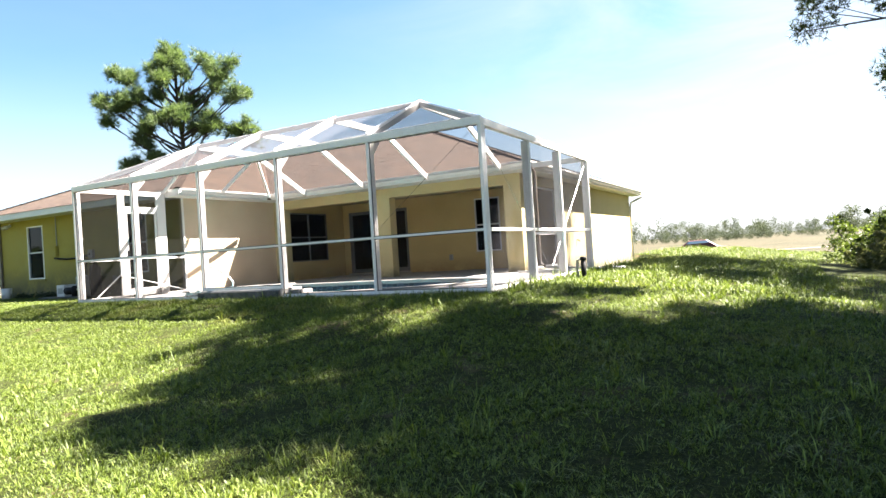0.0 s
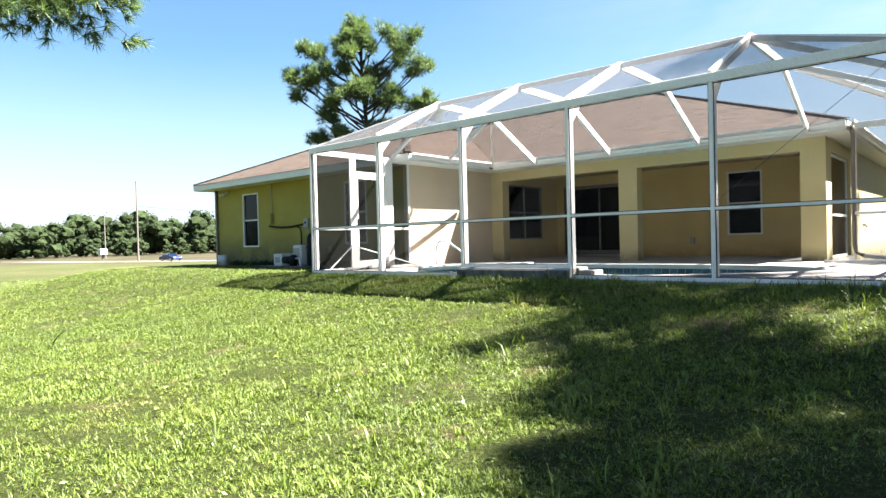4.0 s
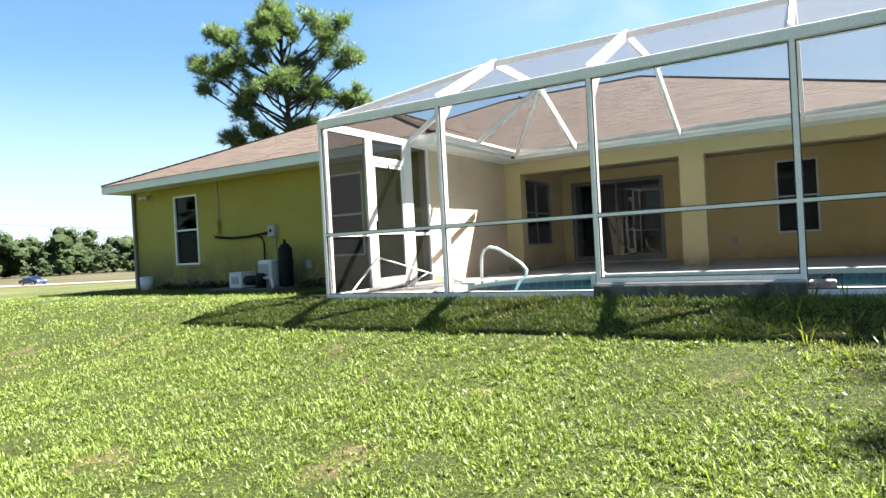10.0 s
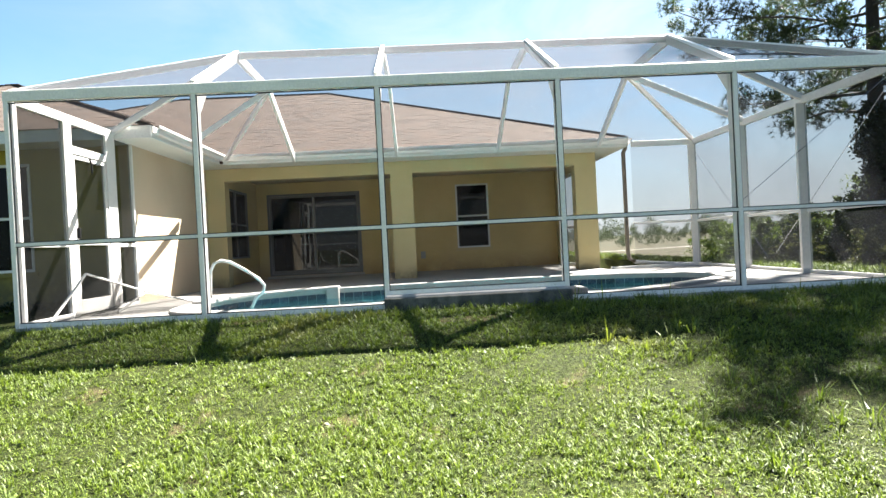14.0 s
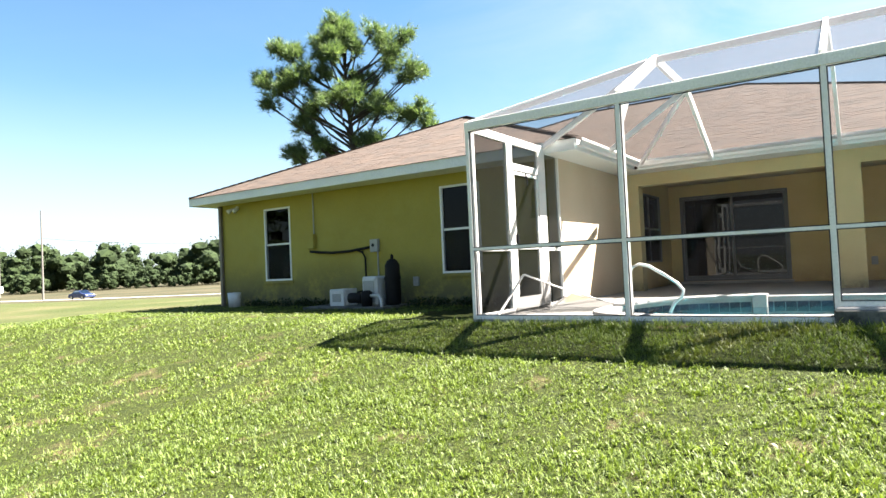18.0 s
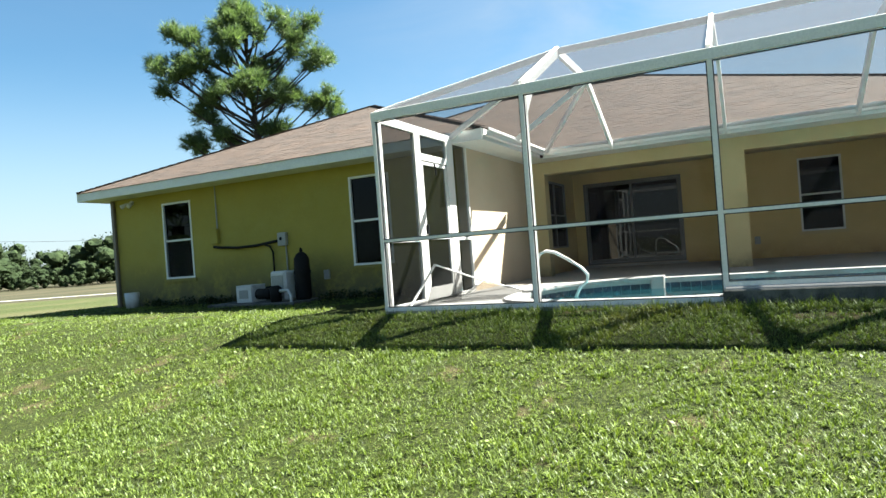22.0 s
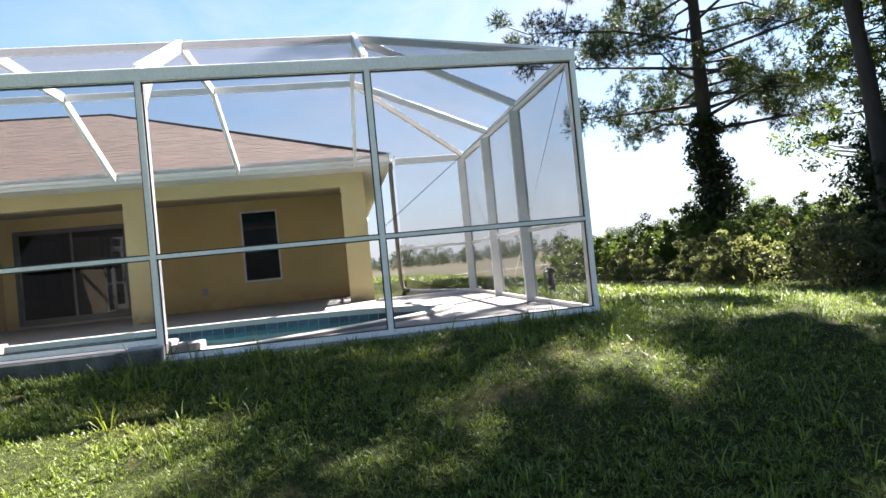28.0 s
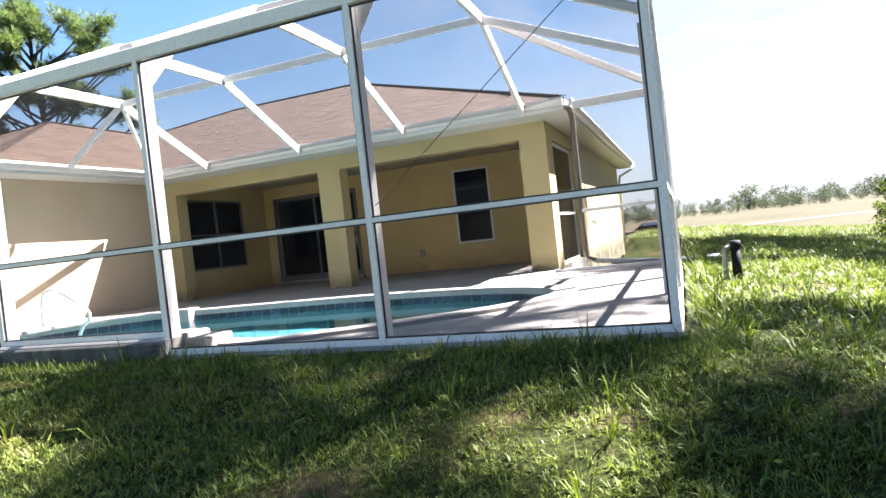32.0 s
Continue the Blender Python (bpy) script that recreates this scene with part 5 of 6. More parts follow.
for k in range(84):
    w = r_l.uniform(0.25, 1) * 2.99
    i = int(w)
    m = p_limb[i].lerp(p_limb[i + 1], w - i)
    off = Vector((r_l.normal(0, 0.28), r_l.normal(0, 0.35), r_l.normal(-0.05, 0.3)))
    tube(limb, [m, m + off], [0.012, 0.005], 4)
    for _ in range(6):
        tips.append(m + off + Vector(r_l.normal(0, 0.1, 3)))
        ways.append((off + Vector((0, 0.2, 0.1))).normalized())
part("low_limb", limb, BARK, twin)
tri_mesh("low_foliage", needle_tufts(np.array(tips), np.array(ways), 34, 0.27, 0.017, 0.6, r_l), NEEDLES, twin)
near_pine((-2.55, -7.35), 0.07, (-0.8, -0.9), 23, "slender young pine beside the two tall ones", 9.0, 2.6, 1.3, 14)


def blob_leaves(centers, radii, count, size, r, squash=0.8):
    """Leaf-shaped triangles on and in a cloud of uneven clumps."""
    c = np.repeat(np.asarray(centers, float), count, 0)
    q = np.repeat(np.asarray(radii, float), count)[:, None]
    v = r.normal(0, 1, c.shape)
    v /= np.linalg.norm(v, axis=1, keepdims=True)
    p = c + v * q * r.uniform(0.45, 1.08, (len(c), 1)) * [1, 1, squash]
    a = r.normal(0, 1, c.shape) + v * 0.5
    a /= np.linalg.norm(a, axis=1, keepdims=True)
    b = np.cross(a, r.normal(0, 1, c.shape))
    b /= np.linalg.norm(b, axis=1, keepdims=True) + 1e-9
    s = r.uniform(0.6, 1.3, (len(c), 1)) * size
    one = np.stack([p - a * s, p + b * s * 0.45, p + a * s], 1)
    two = np.stack([p - a * s, p + a * s, p - b * s * 0.45], 1)
    return np.concatenate([one, two])


def bush(at, width, height, seed, label, material, size=0.09, count=130, stems=8, group="bushes beside the lawn", name="bush"):
    r = np.random.default_rng(seed)
    z = gz(*at)
    b = thing(name, (at[0], at[1], z), label, "bush", group)
    cs, rs = [], []
    for k in range(stems * 3):
        a, d = r.uniform(0, 6.28), width * math.sqrt(r.uniform(0, 1)) * 0.85
        top = Vector((at[0] + math.cos(a) * d, at[1] + math.sin(a) * d, z + height * r.uniform(0.3, 1.0) * (1 - 0.45 * (d / width) ** 2)))
        if k % 3 == 0:
            part("stem", tube(bmesh.new(), [(at[0] + math.cos(a) * d * 0.3, at[1] + math.sin(a) * d * 0.3, z - 0.05), top], [0.03, 0.01], 5), BARK_DARK, b)
        cs.append(top - Vector((0, 0, 0.25 * height * r.uniform(0, 1))))
        rs.append(width * r.uniform(0.1, 0.36))
        for _ in range(2):
            cs.append(top + Vector(r.normal(0, 0.16, 3)) + Vector((0, 0, 0.12)))
            rs.append(width * r.uniform(0.05, 0.14))
        if k % 2:
            cs.append((top.x, top.y, z + (top.z - z) * 0.35))
            rs.append(width * 0.34)
    tri_mesh("foliage", blob_leaves(cs, rs, count, size, r), material, b)
    return b


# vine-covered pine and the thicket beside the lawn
vine_tree = pine("pine_tree", (21.5, 16.0), 19.0, 5.2, 7.3, 0.34, "tall pine in backlight, its lower trunk wrapped in vines", 31, limbs=48, clusters=10, cluster=0.72, bits=58, needles=NEEDLES_SHADED, needle=0.22, width=0.024, per=10, spread=0.8, rise=0.08, flat=0.95)
rv = np.random.default_rng(5)
vz = gz(21.5, 16)
cs = [(21.5 + rv.normal(0, 0.25 + 0.5 * (1 - k / 60) ** 2), 16 + rv.normal(0, 0.25 + 0.5 * (1 - k / 60) ** 2), vz + 0.3 + 5.6 * k / 60) for k in range(60)]
tri_mesh("vine_cover", blob_leaves(cs, [0.85 - 0.5 * k / 60 for k in range(60)], 190, 0.09, rv), VINE_AND_SHADED, vine_tree, "dark climbing vines")
for k in range(9):
    a = -0.6 + 0.25 * k
    p0 = Vector((21.5, 16, vz + 6.5 + 0.45 * k))
    d = Vector((math.cos(a), math.sin(a), 0))
    dead = tube(bmesh.new(), [p0, p0 + d * 1.6 + Vector((0, 0, 0.25)), p0 + d * 3.0 + Vector((0, 0, -0.2)), p0 + d * 3.8 + Vector((0, 0, -1.4))], [0.06, 0.045, 0.03, 0.008], 5)
    part("dead_limb", dead, BARK_DARK, vine_tree, "bare drooping limb")

GROVE = [((19.2, 6.0), 17.6, 0.19, (-2.6, 0.8), 0.78, 2.9), ((19.3, 4.1), 15.9, 0.26, (-1.1, -0.3), 0.79, 2.0), ((20.7, 4.6), 16, 0.19, (0.3, -0.2), 0.4, 2.4), ((22.2, 7.0), 11, 0.17, (0.3, 0.2), 0.2, 2.3), ((20.2, 3.3), 16.6, 0.29, (0.2, -0.1), 0.32, 2.6), ((21.9, 3.6), 16, 0.2, (0.4, 0.1), 0.3, 3.0), ((23.0, 5.4), 17, 0.22, (0.2, 0.1), 0.3, 3.0), ((21.3, 2.2), 14.5, 0.2, (0.2, 0.3), 0.3, 2.8), ((23.2, 1.8), 12, 0.23, (0.3, 0.2), 0.3, 3.0), ((24.4, 7.6), 11, 0.2, (0.2, 0.2), 0.18, 2.8), ((22.6, 0.4), 12, 0.18, (0.1, 0.1), 0.3, 2.8), ((24.2, -1.6), 13, 0.2, (0.1, 0.1), 0.3, 3.0), ((20.6, 1.2), 13.2, 0.2, (0.0, 0.0), 0.42, 2.6), ((19.0, 2.0), 12.6, 0.17, (0.1, 0.0), 0.5, 2.3), ((22.0, -0.6), 12.0, 0.19, (0.1, 0.0), 0.4, 2.8)]
for k, (at, h, rad_, lean, low, reach_) in enumerate(GROVE):
    tree = pine("pine_tree", at, h, h * low, reach_, rad_, "dark pine trunk in a shady grove beside the lawn", 100 + k, lean=lean, limbs=15 if k < 6 else 17, clusters=4 if k < 6 else 5, cluster=0.72, bits=62 if k in (1, 4, 7, 8, 10, 11, 12, 13, 14) else 40 if k < 2 else 28, needles=NEEDLES_SHADED, needle=0.26, width=0.042, per=10, group="pine grove", spread=0.9)
    if k in (4, 8):
        rg = np.random.default_rng(60 + k)
        zb = gz(*at)
        cs = [(at[0] + rg.normal(0, 0.16), at[1] + rg.normal(0, 0.16), zb + 0.2 + 6.5 * q / 40) for q in range(40)]
        tri_mesh("vine_cover", blob_leaves(cs, [0.5 - 0.2 * q / 40 for q in range(40)], 110, 0.11, rg), VINE_AND_SHADED, tree, "dark climbing vines")


def young_oak(at, height, low, reach, seed, label, material, radius=0.08, clumps=46, leaf=0.06, count=70):
    """A slender broad-leaved tree: a bent trunk, rising limbs and loose leaf clumps with gaps between them."""
    r = np.random.default_rng(seed)
    z = gz(*at)
    tree = thing("oak_tree", (*at, z), label, "tree", "young oaks in the grove")
    axis = [Vector((at[0] + 0.3 * math.sin(2.6 * t + seed), at[1] + 0.3 * math.sin(3.3 * t + 2 * seed) , z - 0.1 + height * t)) for t in np.linspace(0, 1, 9)]
    part("trunk", tube(bmesh.new(), axis, trunk_radii(radius), 8, 0.2, seed), BARK_DARK, tree, smooth=True)
    cs, rs = [], []
    for k in range(clumps):
        t = low / height + (1 - low / height) * (k + r.uniform(0, 0.9)) / clumps
        i = min(int(t * 8), 7)
        p0 = axis[i].lerp(axis[i + 1], t * 8 - i)
        a = r.uniform(0, 6.28)
        ln = reach * r.uniform(0.25, 1.0) * math.sin(math.pi * min(0.95, 0.25 + 0.7 * t))
        c = p0 + Vector((math.cos(a) * ln, math.sin(a) * ln, ln * r.uniform(-0.05, 0.5)))
        part("limb", tube(bmesh.new(), [p0, p0.lerp(c, 0.5) + Vector((0, 0, -0.08)), c], [0.03, 0.018, 0.006], 4), BARK_DARK, tree)
        for _ in range(3):
            cs.append(c + Vector(r.normal(0, 0.28, 3)))
            rs.append(r.uniform(0.16, 0.42))
    tri_mesh("crown", blob_leaves(cs, rs, count, leaf, r, 0.7), material, tree)
    return tree


for at, h, low, reach, mat, lab in (((20.2, 7.6), 9.5, 2.9, 1.7, LEAVES, "slender young oak with pale green leaves at the grove's edge"), ((22.2, 8.4), 11.0, 2.6, 2.0, NEEDLES_SHADED, "young oak with dark leaves behind the first pine"), ((19.9, 6.8), 3.4, 1.4, 0.8, VINE_AND_SHADED, "low dark-leaved oak beside the leaning pine"), ((21.8, 5.2), 9.0, 1.5, 2.2, LEAVES, "slender young oak among the pine trunks"), ((23.4, 3.4), 9.0, 1.8, 2.4, LEAVES, "slender young oak deep in the grove"), ((19.9, 1.8), 8.0, 2.2, 1.7, LEAVES, "young oak in patchy sunlight inside the grove")):
    young_oak(at, h, low, reach, int(at[0] * 10), lab, mat)
# Thicket bushes: sun and shade are put into the choice of leaf colour.
for k, (at, w, h, mat) in enumerate([((17.4, 5.2), 1.4, 1.5, PALE_LEAVES), ((18.6, 3.4), 1.6, 2.4, VINE_AND_SHADED), ((17.2, 2.6), 1.3, 1.6, VINE_AND_SHADED), ((17.9, 1.2), 1.6, 2.4, VINE_AND_SHADED), ((19.6, 0.6), 1.8, 3.4, VINE_AND_SHADED), ((20.6, 3.4), 1.9, 3.6, VINE_AND_SHADED), ((20.0, 5.6), 1.8, 3.0, VINE_AND_SHADED), ((22.0, 6.4), 2.0, 4.2, VINE_AND_SHADED), ((23.6, 2.0), 2.2, 5.0, VINE_AND_SHADED), ((22.4, -0.8), 2.2, 5.0, VINE_AND_SHADED), ((20.6, -3.2), 2.2, 4.6, VINE_AND_SHADED), ((19.4, 9.8), 1.6, 1.8, LEAVES), ((20.6, 12.4), 1.8, 2.2, LEAVES), ((18.6, 13.2), 1.5, 1.9, LEAVES), ((17.6, 15.0), 1.6, 2.0, LEAVES), ((16.2, 16.0), 1.5, 1.7, LEAVES), ((19.8, 15.6), 1.7, 2.4, LEAVES), ((22.8, 14.2), 1.9, 2.4, LEAVES), ((23.8, 12.0), 2.0, 2.4, LEAVES), ((21.8, 10.6), 1.8, 2.0, LEAVES), ((23.6, 17.6), 2.0, 2.8, VINE_AND_SHADED), ((17.2, 8.2), 1.2, 1.0, PALE_LEAVES), ((18.0, 10.8), 1.2, 1.1, PALE_LEAVES), ((19.6, 7.8), 1.4, 1.5, LEAVES), ((16.4, 12.6), 1.0, 0.9, PALE_LEAVES), ((20.8, 8.8), 1.3, 1.4, PALE_LEAVES), ((25.5, 21.0), 2.4, 4.2, LEAVES), ((17.6, 19.0), 1.8, 1.8, LEAVES)]):
    tone = "shaded dark green" if mat is VINE_AND_SHADED else "pale flowering" if mat is PALE_LEAVES else "sunlit green"
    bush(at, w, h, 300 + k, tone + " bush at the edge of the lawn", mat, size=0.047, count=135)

# cabbage palm far beside the pines
PX, PY = -18.5, -7.2
pzb = gz(PX, PY)
palm = thing("palm_tree", (PX, PY, pzb), "cabbage palm with drooping fronds beside the pines", "palm")
part("trunk", tube(bmesh.new(), [(PX, PY, pzb - 0.1), (PX, PY, pzb + 1.2), (PX, PY, pzb + 3.5)], [0.26, 0.22, 0.26], 12, 0.3, 3), BARK_DARK, palm)
rp = np.random.default_rng(9)
for k in range(34):
    a, up = k * 2.4, rp.uniform(-1.4, 1.6)
    d = Vector((math.cos(a), math.sin(a), up)).normalized()
    p0 = Vector((PX, PY, pzb + 3.5))
    p1 = p0 + d * 0.9
    frond = part("frond", tube(bmesh.new(), [p0, p0 + d * 0.5, p1], [0.02, 0.015, 0.01], 4), NEEDLES if up > -0.5 else BARK, palm)
    side = d.cross(Vector((0, 0, 1))).normalized()
    blades = []
    for j in range(17):
        f = -1.2 + 2.4 * j / 16
        v = d * math.cos(f) + side * math.sin(f)
        tip = p1 + v * 0.8 + Vector((0, 0, -0.3))
        wv = v.cross(Vector((0, 0, 1))).normalized() * 0.04
        blades.append([p1 - wv * 0.3, p1 + v * 0.4 + wv, tip])
        blades.append([p1 - wv * 0.3, tip, p1 + v * 0.4 - wv])
    tri_mesh("leaf_fan", np.array([[list(p) for p in t] for t in blades]), NEEDLES if up > -0.5 else BARK, frond)
for at in ((-17.4, -6.3), (-16.2, -6.6), (-19.5, -6.0)):
    bush(at, 0.9, 1.1, int(abs(at[0]) * 10), "small bright green shrub under the palm", LEAVES, 0.07, 60)

# pine straw under the pines
straw_bm = bmesh.new()
ring = []
for k in range(28):
    a = 2 * math.pi * k / 28
    rr = 1.15 + 0.25 * math.sin(3 * a) + 0.15 * math.sin(7 * a)
    x, y = -2.3 + math.cos(a) * rr * 0.75, -7.45 + math.sin(a) * rr
    ring.append(straw_bm.verts.new((x, y, gz(x, y) - 0.005)))
mid = straw_bm.verts.new((-2.3, -7.45, gz(-2.3, -7.45) + 0.05))
for k in range(28):
    straw_bm.faces.new((ring[k], ring[(k + 1) % 28], mid))
straw = part("pine_straw_bed", straw_bm, MULCH)
tagged(straw, "reddish brown bed of pine straw under the pines", "mulch", kind="structure")

rw = np.random.default_rng(91)
n_s = 9000
a_s, d_s = rw.uniform(0, 2 * np.pi, n_s), 1.25 * np.sqrt(rw.uniform(0, 1, n_s))
c_s = np.stack([-2.3 + np.cos(a_s) * d_s * 0.85, -7.45 + np.sin(a_s) * d_s * 1.1, 0 * a_s], -1)
c_s[:, 2] = ground_z(c_s[:, 0], c_s[:, 1]) + rw.uniform(0.012, 0.05, n_s)
b_s = rw.uniform(0, 2 * np.pi, n_s)
v_s = np.stack([np.cos(b_s), np.sin(b_s), rw.normal(0, 0.12, n_s)], -1) * rw.uniform(0.05, 0.1, n_s)[:, None]
w_s = np.stack([-np.sin(b_s), np.cos(b_s), 0 * b_s], -1) * 0.003
straw_needles = tri_mesh("pine_straw", np.stack([c_s - w_s, c_s + w_s, c_s + v_s], 1), MULCH)
tagged(straw_needles, "loose reddish brown pine needles on the ground", "pine straw", kind="stuff")
cs = [(-1.15 + rw.normal(0, 0.22), -6.3 + rw.normal(0, 0.25), gz(-1.2, -6.3) + 0.05 + abs(rw.normal(0, 0.06))) for _ in range(20)]
clump = tri_mesh("weed_clump", blob_leaves(cs, [0.09] * 20, 34, 0.026, rw), GRASS)
tagged(clump, "leafy weeds growing round the foot of the pine", "weeds", kind="stuff")

# a bent twig standing in the lawn
twig = part("twig", tube(bmesh.new(), [(0.66, -4.99, gz(0.66, -4.99) - 0.02), (0.69, -4.96, -0.66), (0.75, -4.92, -0.58), (0.84, -4.86, -0.52)], [0.01, 0.009, 0.007, 0.003], 6), BARK_DARK)
tagged(twig, "thin dark bent twig sticking up from the lawn", "twig")

# bracing cables of the cage
for a, b in (((9.88, 0.05, 2.45), (7.99, 0.05, 1.0)), ((9.9, 0.1, 2.42), (9.9, 2.75, 0.28)), ((9.9, 5.5, 2.3), (9.9, 3.0, 0.22))):
    part("bracing_cable", tube(bmesh.new(), [a, b], 0.0035, 5), STEEL, cage, "thin steel bracing cable")


# ---- distance ----
def far_woods(name, spans, seed, label, material, size=0.25, count_leaves=100, hearts=True):
    """Rows of far trees, each a cloud of leaf clumps on the ground."""
    r = np.random.default_rng(seed)
    tris = []
    ball = bmesh.new()
    bmesh.ops.create_icosphere(ball, subdivisions=2, radius=1)
    points = np.array([v.co[:] for v in ball.verts])
    corners = np.array([[v.index for v in f.verts] for f in ball.faces])
    ball.free()
    for az0, az1, d0, d1, h0, h1, count in spans:
        for k in range(count):
            a, d = math.radians(r.uniform(az0, az1)), r.uniform(d0, d1)
            x, y = 4 + math.cos(a) * d, -6 + math.sin(a) * d
            h = h0 + (h1 - h0) * r.uniform(0, 1) ** 2
            z = gz(x, y)
            n = 7
            cs = [(x + r.normal(0, h * 0.15), y + r.normal(0, h * 0.15), z + h * (0.15 + 0.63 * k2 / n + r.uniform(0, 0.1))) for k2 in range(n)]
            tris.append(blob_leaves(cs, (rs := [h * r.uniform(0.15, 0.26) for _ in range(n)]), count_leaves, size * h / 10, r, 0.85))
            for c, q in zip(cs, rs) if hearts else ():
                bumps = points * (q * r.uniform(0.5, 0.84, (len(points), 1))) * [1, 1, 0.85]
                tris.append((bumps + np.array(c))[corners])
    ob = tri_mesh(name, np.concatenate(tris), material)
    return tagged(ob, label, "woods", kind="stuff")


far_woods("far_woods", [(140, 164, 235, 300, 9, 19.5, 110), (140, 168, 225, 236, 4, 8, 60), (163, 184, 200, 260, 7, 14.5, 72), (166, 186, 185, 200, 4, 8, 40), (182, 205, 90, 160, 5, 9, 44)], 1, "distant row of green trees beyond the road", FAR_LEAVES)
far_woods("far_woods", [(40, 112, 250, 360, 6, 13, 210), (40, 112, 238, 262, 3, 6, 230), (46, 74, 120, 160, 1.6, 3.4, 80)], 2, "distant tree line beyond the dry field, haze put into its colour", HAZY_LEAVES, size=0.3, count_leaves=95, hearts=False)


def strip(name, pts, width, lift, material, label, category):
    bm = bmesh.new()
    last = None
    for i, (x, y) in enumerate(pts):
        a, b = pts[max(i - 1, 0)], pts[min(i + 1, len(pts) - 1)]
        d = Vector((b[0] - a[0], b[1] - a[1], 0)).normalized()
        s = Vector((-d.y, d.x, 0)) * width / 2
        row = [bm.verts.new((x + s.x * k, y + s.y * k, gz(x + s.x * k, y + s.y * k) + lift)) for k in (-1, 1)]
        if last:
            bm.faces.new((last[0], row[0], row[1], last[1]))
        last = row
    return tagged(part(name, bm, material), label, category, kind="structure")


road_pts = [(-10 - 5 * k, 58 - 0.85 * k) for k in range(44)]
strip("road", road_pts, 4.5, 0.06, ROAD_SAND, "pale sandy road across the field", "road")
strip("track", [(6 + 3 * k, 62 + 2.2 * k) for k in range(40)], 2.6, 0.06, ROAD_SAND, "pale sandy track beyond the garden", "road")


def utility_pole(at, h, label):
    z = gz(*at)
    p = thing("utility_pole", (at[0], at[1], z), label, "utility pole", "utility poles along the road")
    part("shaft", tube(bmesh.new(), [(at[0], at[1], z - 0.2), (at[0], at[1], z + h)], [0.17, 0.11], 10), POLE_WOOD, p)
    return p


POLES = [((-105, 41), 14.5), ((-165, 58), 12.0), ((-80, 73), 9.5), ((-130, 20), 11.0)]
for at, h in POLES:
    utility_pole(at, h, "weathered wooden utility pole beside the sandy road")
wire_bm = bmesh.new()
for (a, ha), (b, hb) in (((-165, 58), 12.0), ((-105, 41), 10.5)), (((-105, 41), 10.5), ((-80, 73), 9.3)):
    pa, pb = Vector((*a, gz(*a) + ha - 0.5)), Vector((*b, gz(*b) + hb - 0.5))
    tube(wire_bm, [pa.lerp(pb, t) - Vector((0, 0, 4 * t * (1 - t) * 0.9)) for t in np.linspace(0, 1, 9)], 0.02, 4)
tagged(part("power_line", wire_bm, BLACK_PLASTIC), "thin power line between the poles", "power line")


def car(at, turn, paint, label, seed=0):
    """A small saloon car: shaped body, glazed cabin, wheels with tyres and rims, lights."""
    root = thing("car", (0, 0, 0), label, "car")
    prof = [(-2.1, 0.35), (-2.15, 0.6), (-2.05, 0.85), (-1.45, 0.92), (-0.85, 1.38), (0.35, 1.42), (1.05, 0.95), (1.95, 0.8), (2.12, 0.6), (2.1, 0.35)]
    bm = bmesh.new()
    rows = []
    for y, k in ((-0.82, 0.0), (-0.76, 1.0), (0.76, 1.0), (0.82, 0.0)):
        rows.append([bm.verts.new((x, y * (0.86 if z > 1.0 else 1), z - (0.05 if k == 0 else 0))) for x, z in prof])
    for a, b in zip(rows, rows[1:]):
        for i in range(len(prof)):
            j = (i + 1) % len(prof)
            bm.faces.new((a[i], a[j], b[j], b[i]))
    bm.faces.new(rows[0][::-1])
    bm.faces.new(rows[-1])
    bmesh.ops.recalc_face_normals(bm, faces=bm.faces)
    body = part("body", bm, paint, root)
    for y in (-0.73, 0.73):
        part("side_window", sheet(bmesh.new(), [(-1.2, y * 1.05, 0.97), (0.85, y * 1.05, 0.97), (0.32, y, 1.36), (-0.82, y, 1.34)]), CAR_GLASS, body)
    part("windscreen", sheet(bmesh.new(), [(1.05, -0.66, 0.98), (1.05, 0.66, 0.98), (0.41, 0.6, 1.41), (0.41, -0.6, 1.41)]), CAR_GLASS, body)
    for x in (-1.32, 1.3):
        for y in (-0.78, 0.78):
            wheel = part("wheel", tube(bmesh.new(), [(x, y - 0.1, 0.31), (x, y + 0.1, 0.31)], 0.31, 18), RUBBER, root)
            part("rim", tube(bmesh.new(), [(x, y - 0.105, 0.31), (x, y + 0.105, 0.31)], 0.19, 14), STEEL, wheel)
    for y in (-0.6, 0.6):
        part("headlight", box(bmesh.new(), (2.06, y - 0.15, 0.6), (2.14, y + 0.15, 0.72), 0.02), WHITE_PLASTIC, root)
    root.matrix_basis = pose(at[0], at[1], gz(*at), 0, 0, turn)
    return root


car((-99, 44), 8, CAR_BLUE, "dark blue saloon car on the sandy road")
car((8.45, 40), 5, CAR_RED, "dark red saloon car parked beyond the garden")
mail = thing("junction_cabinet", (-148, 51, gz(-148, 51)), "small brown cabinet on a post beside the road", "cabinet")
mz = gz(-148, 51)
part("post", box(bmesh.new(), (-148.2, 50.8, mz - 0.1), (-147.8, 51.2, mz + 1.2), 0.02), POLE_WOOD, mail)
part("body", box(bmesh.new(), (-148.8, 50.2, mz + 1.2), (-147.2, 51.8, mz + 2.6), 0.05), WHITE_PLASTIC, mail)

# ---- waterline tiles ----
tile_me = bpy.data.meshes.new("waterline_tile")
tb = box(bmesh.new(), (-0.072, -0.006, -0.072), (0.072, 0.006, 0.072), 0.003)
tb.to_mesh(tile_me)
tb.free()
tile_me.materials.append(POOL_TILE)
step, walked = 0.152, 0.0
loop = EDGE + EDGE[:1]
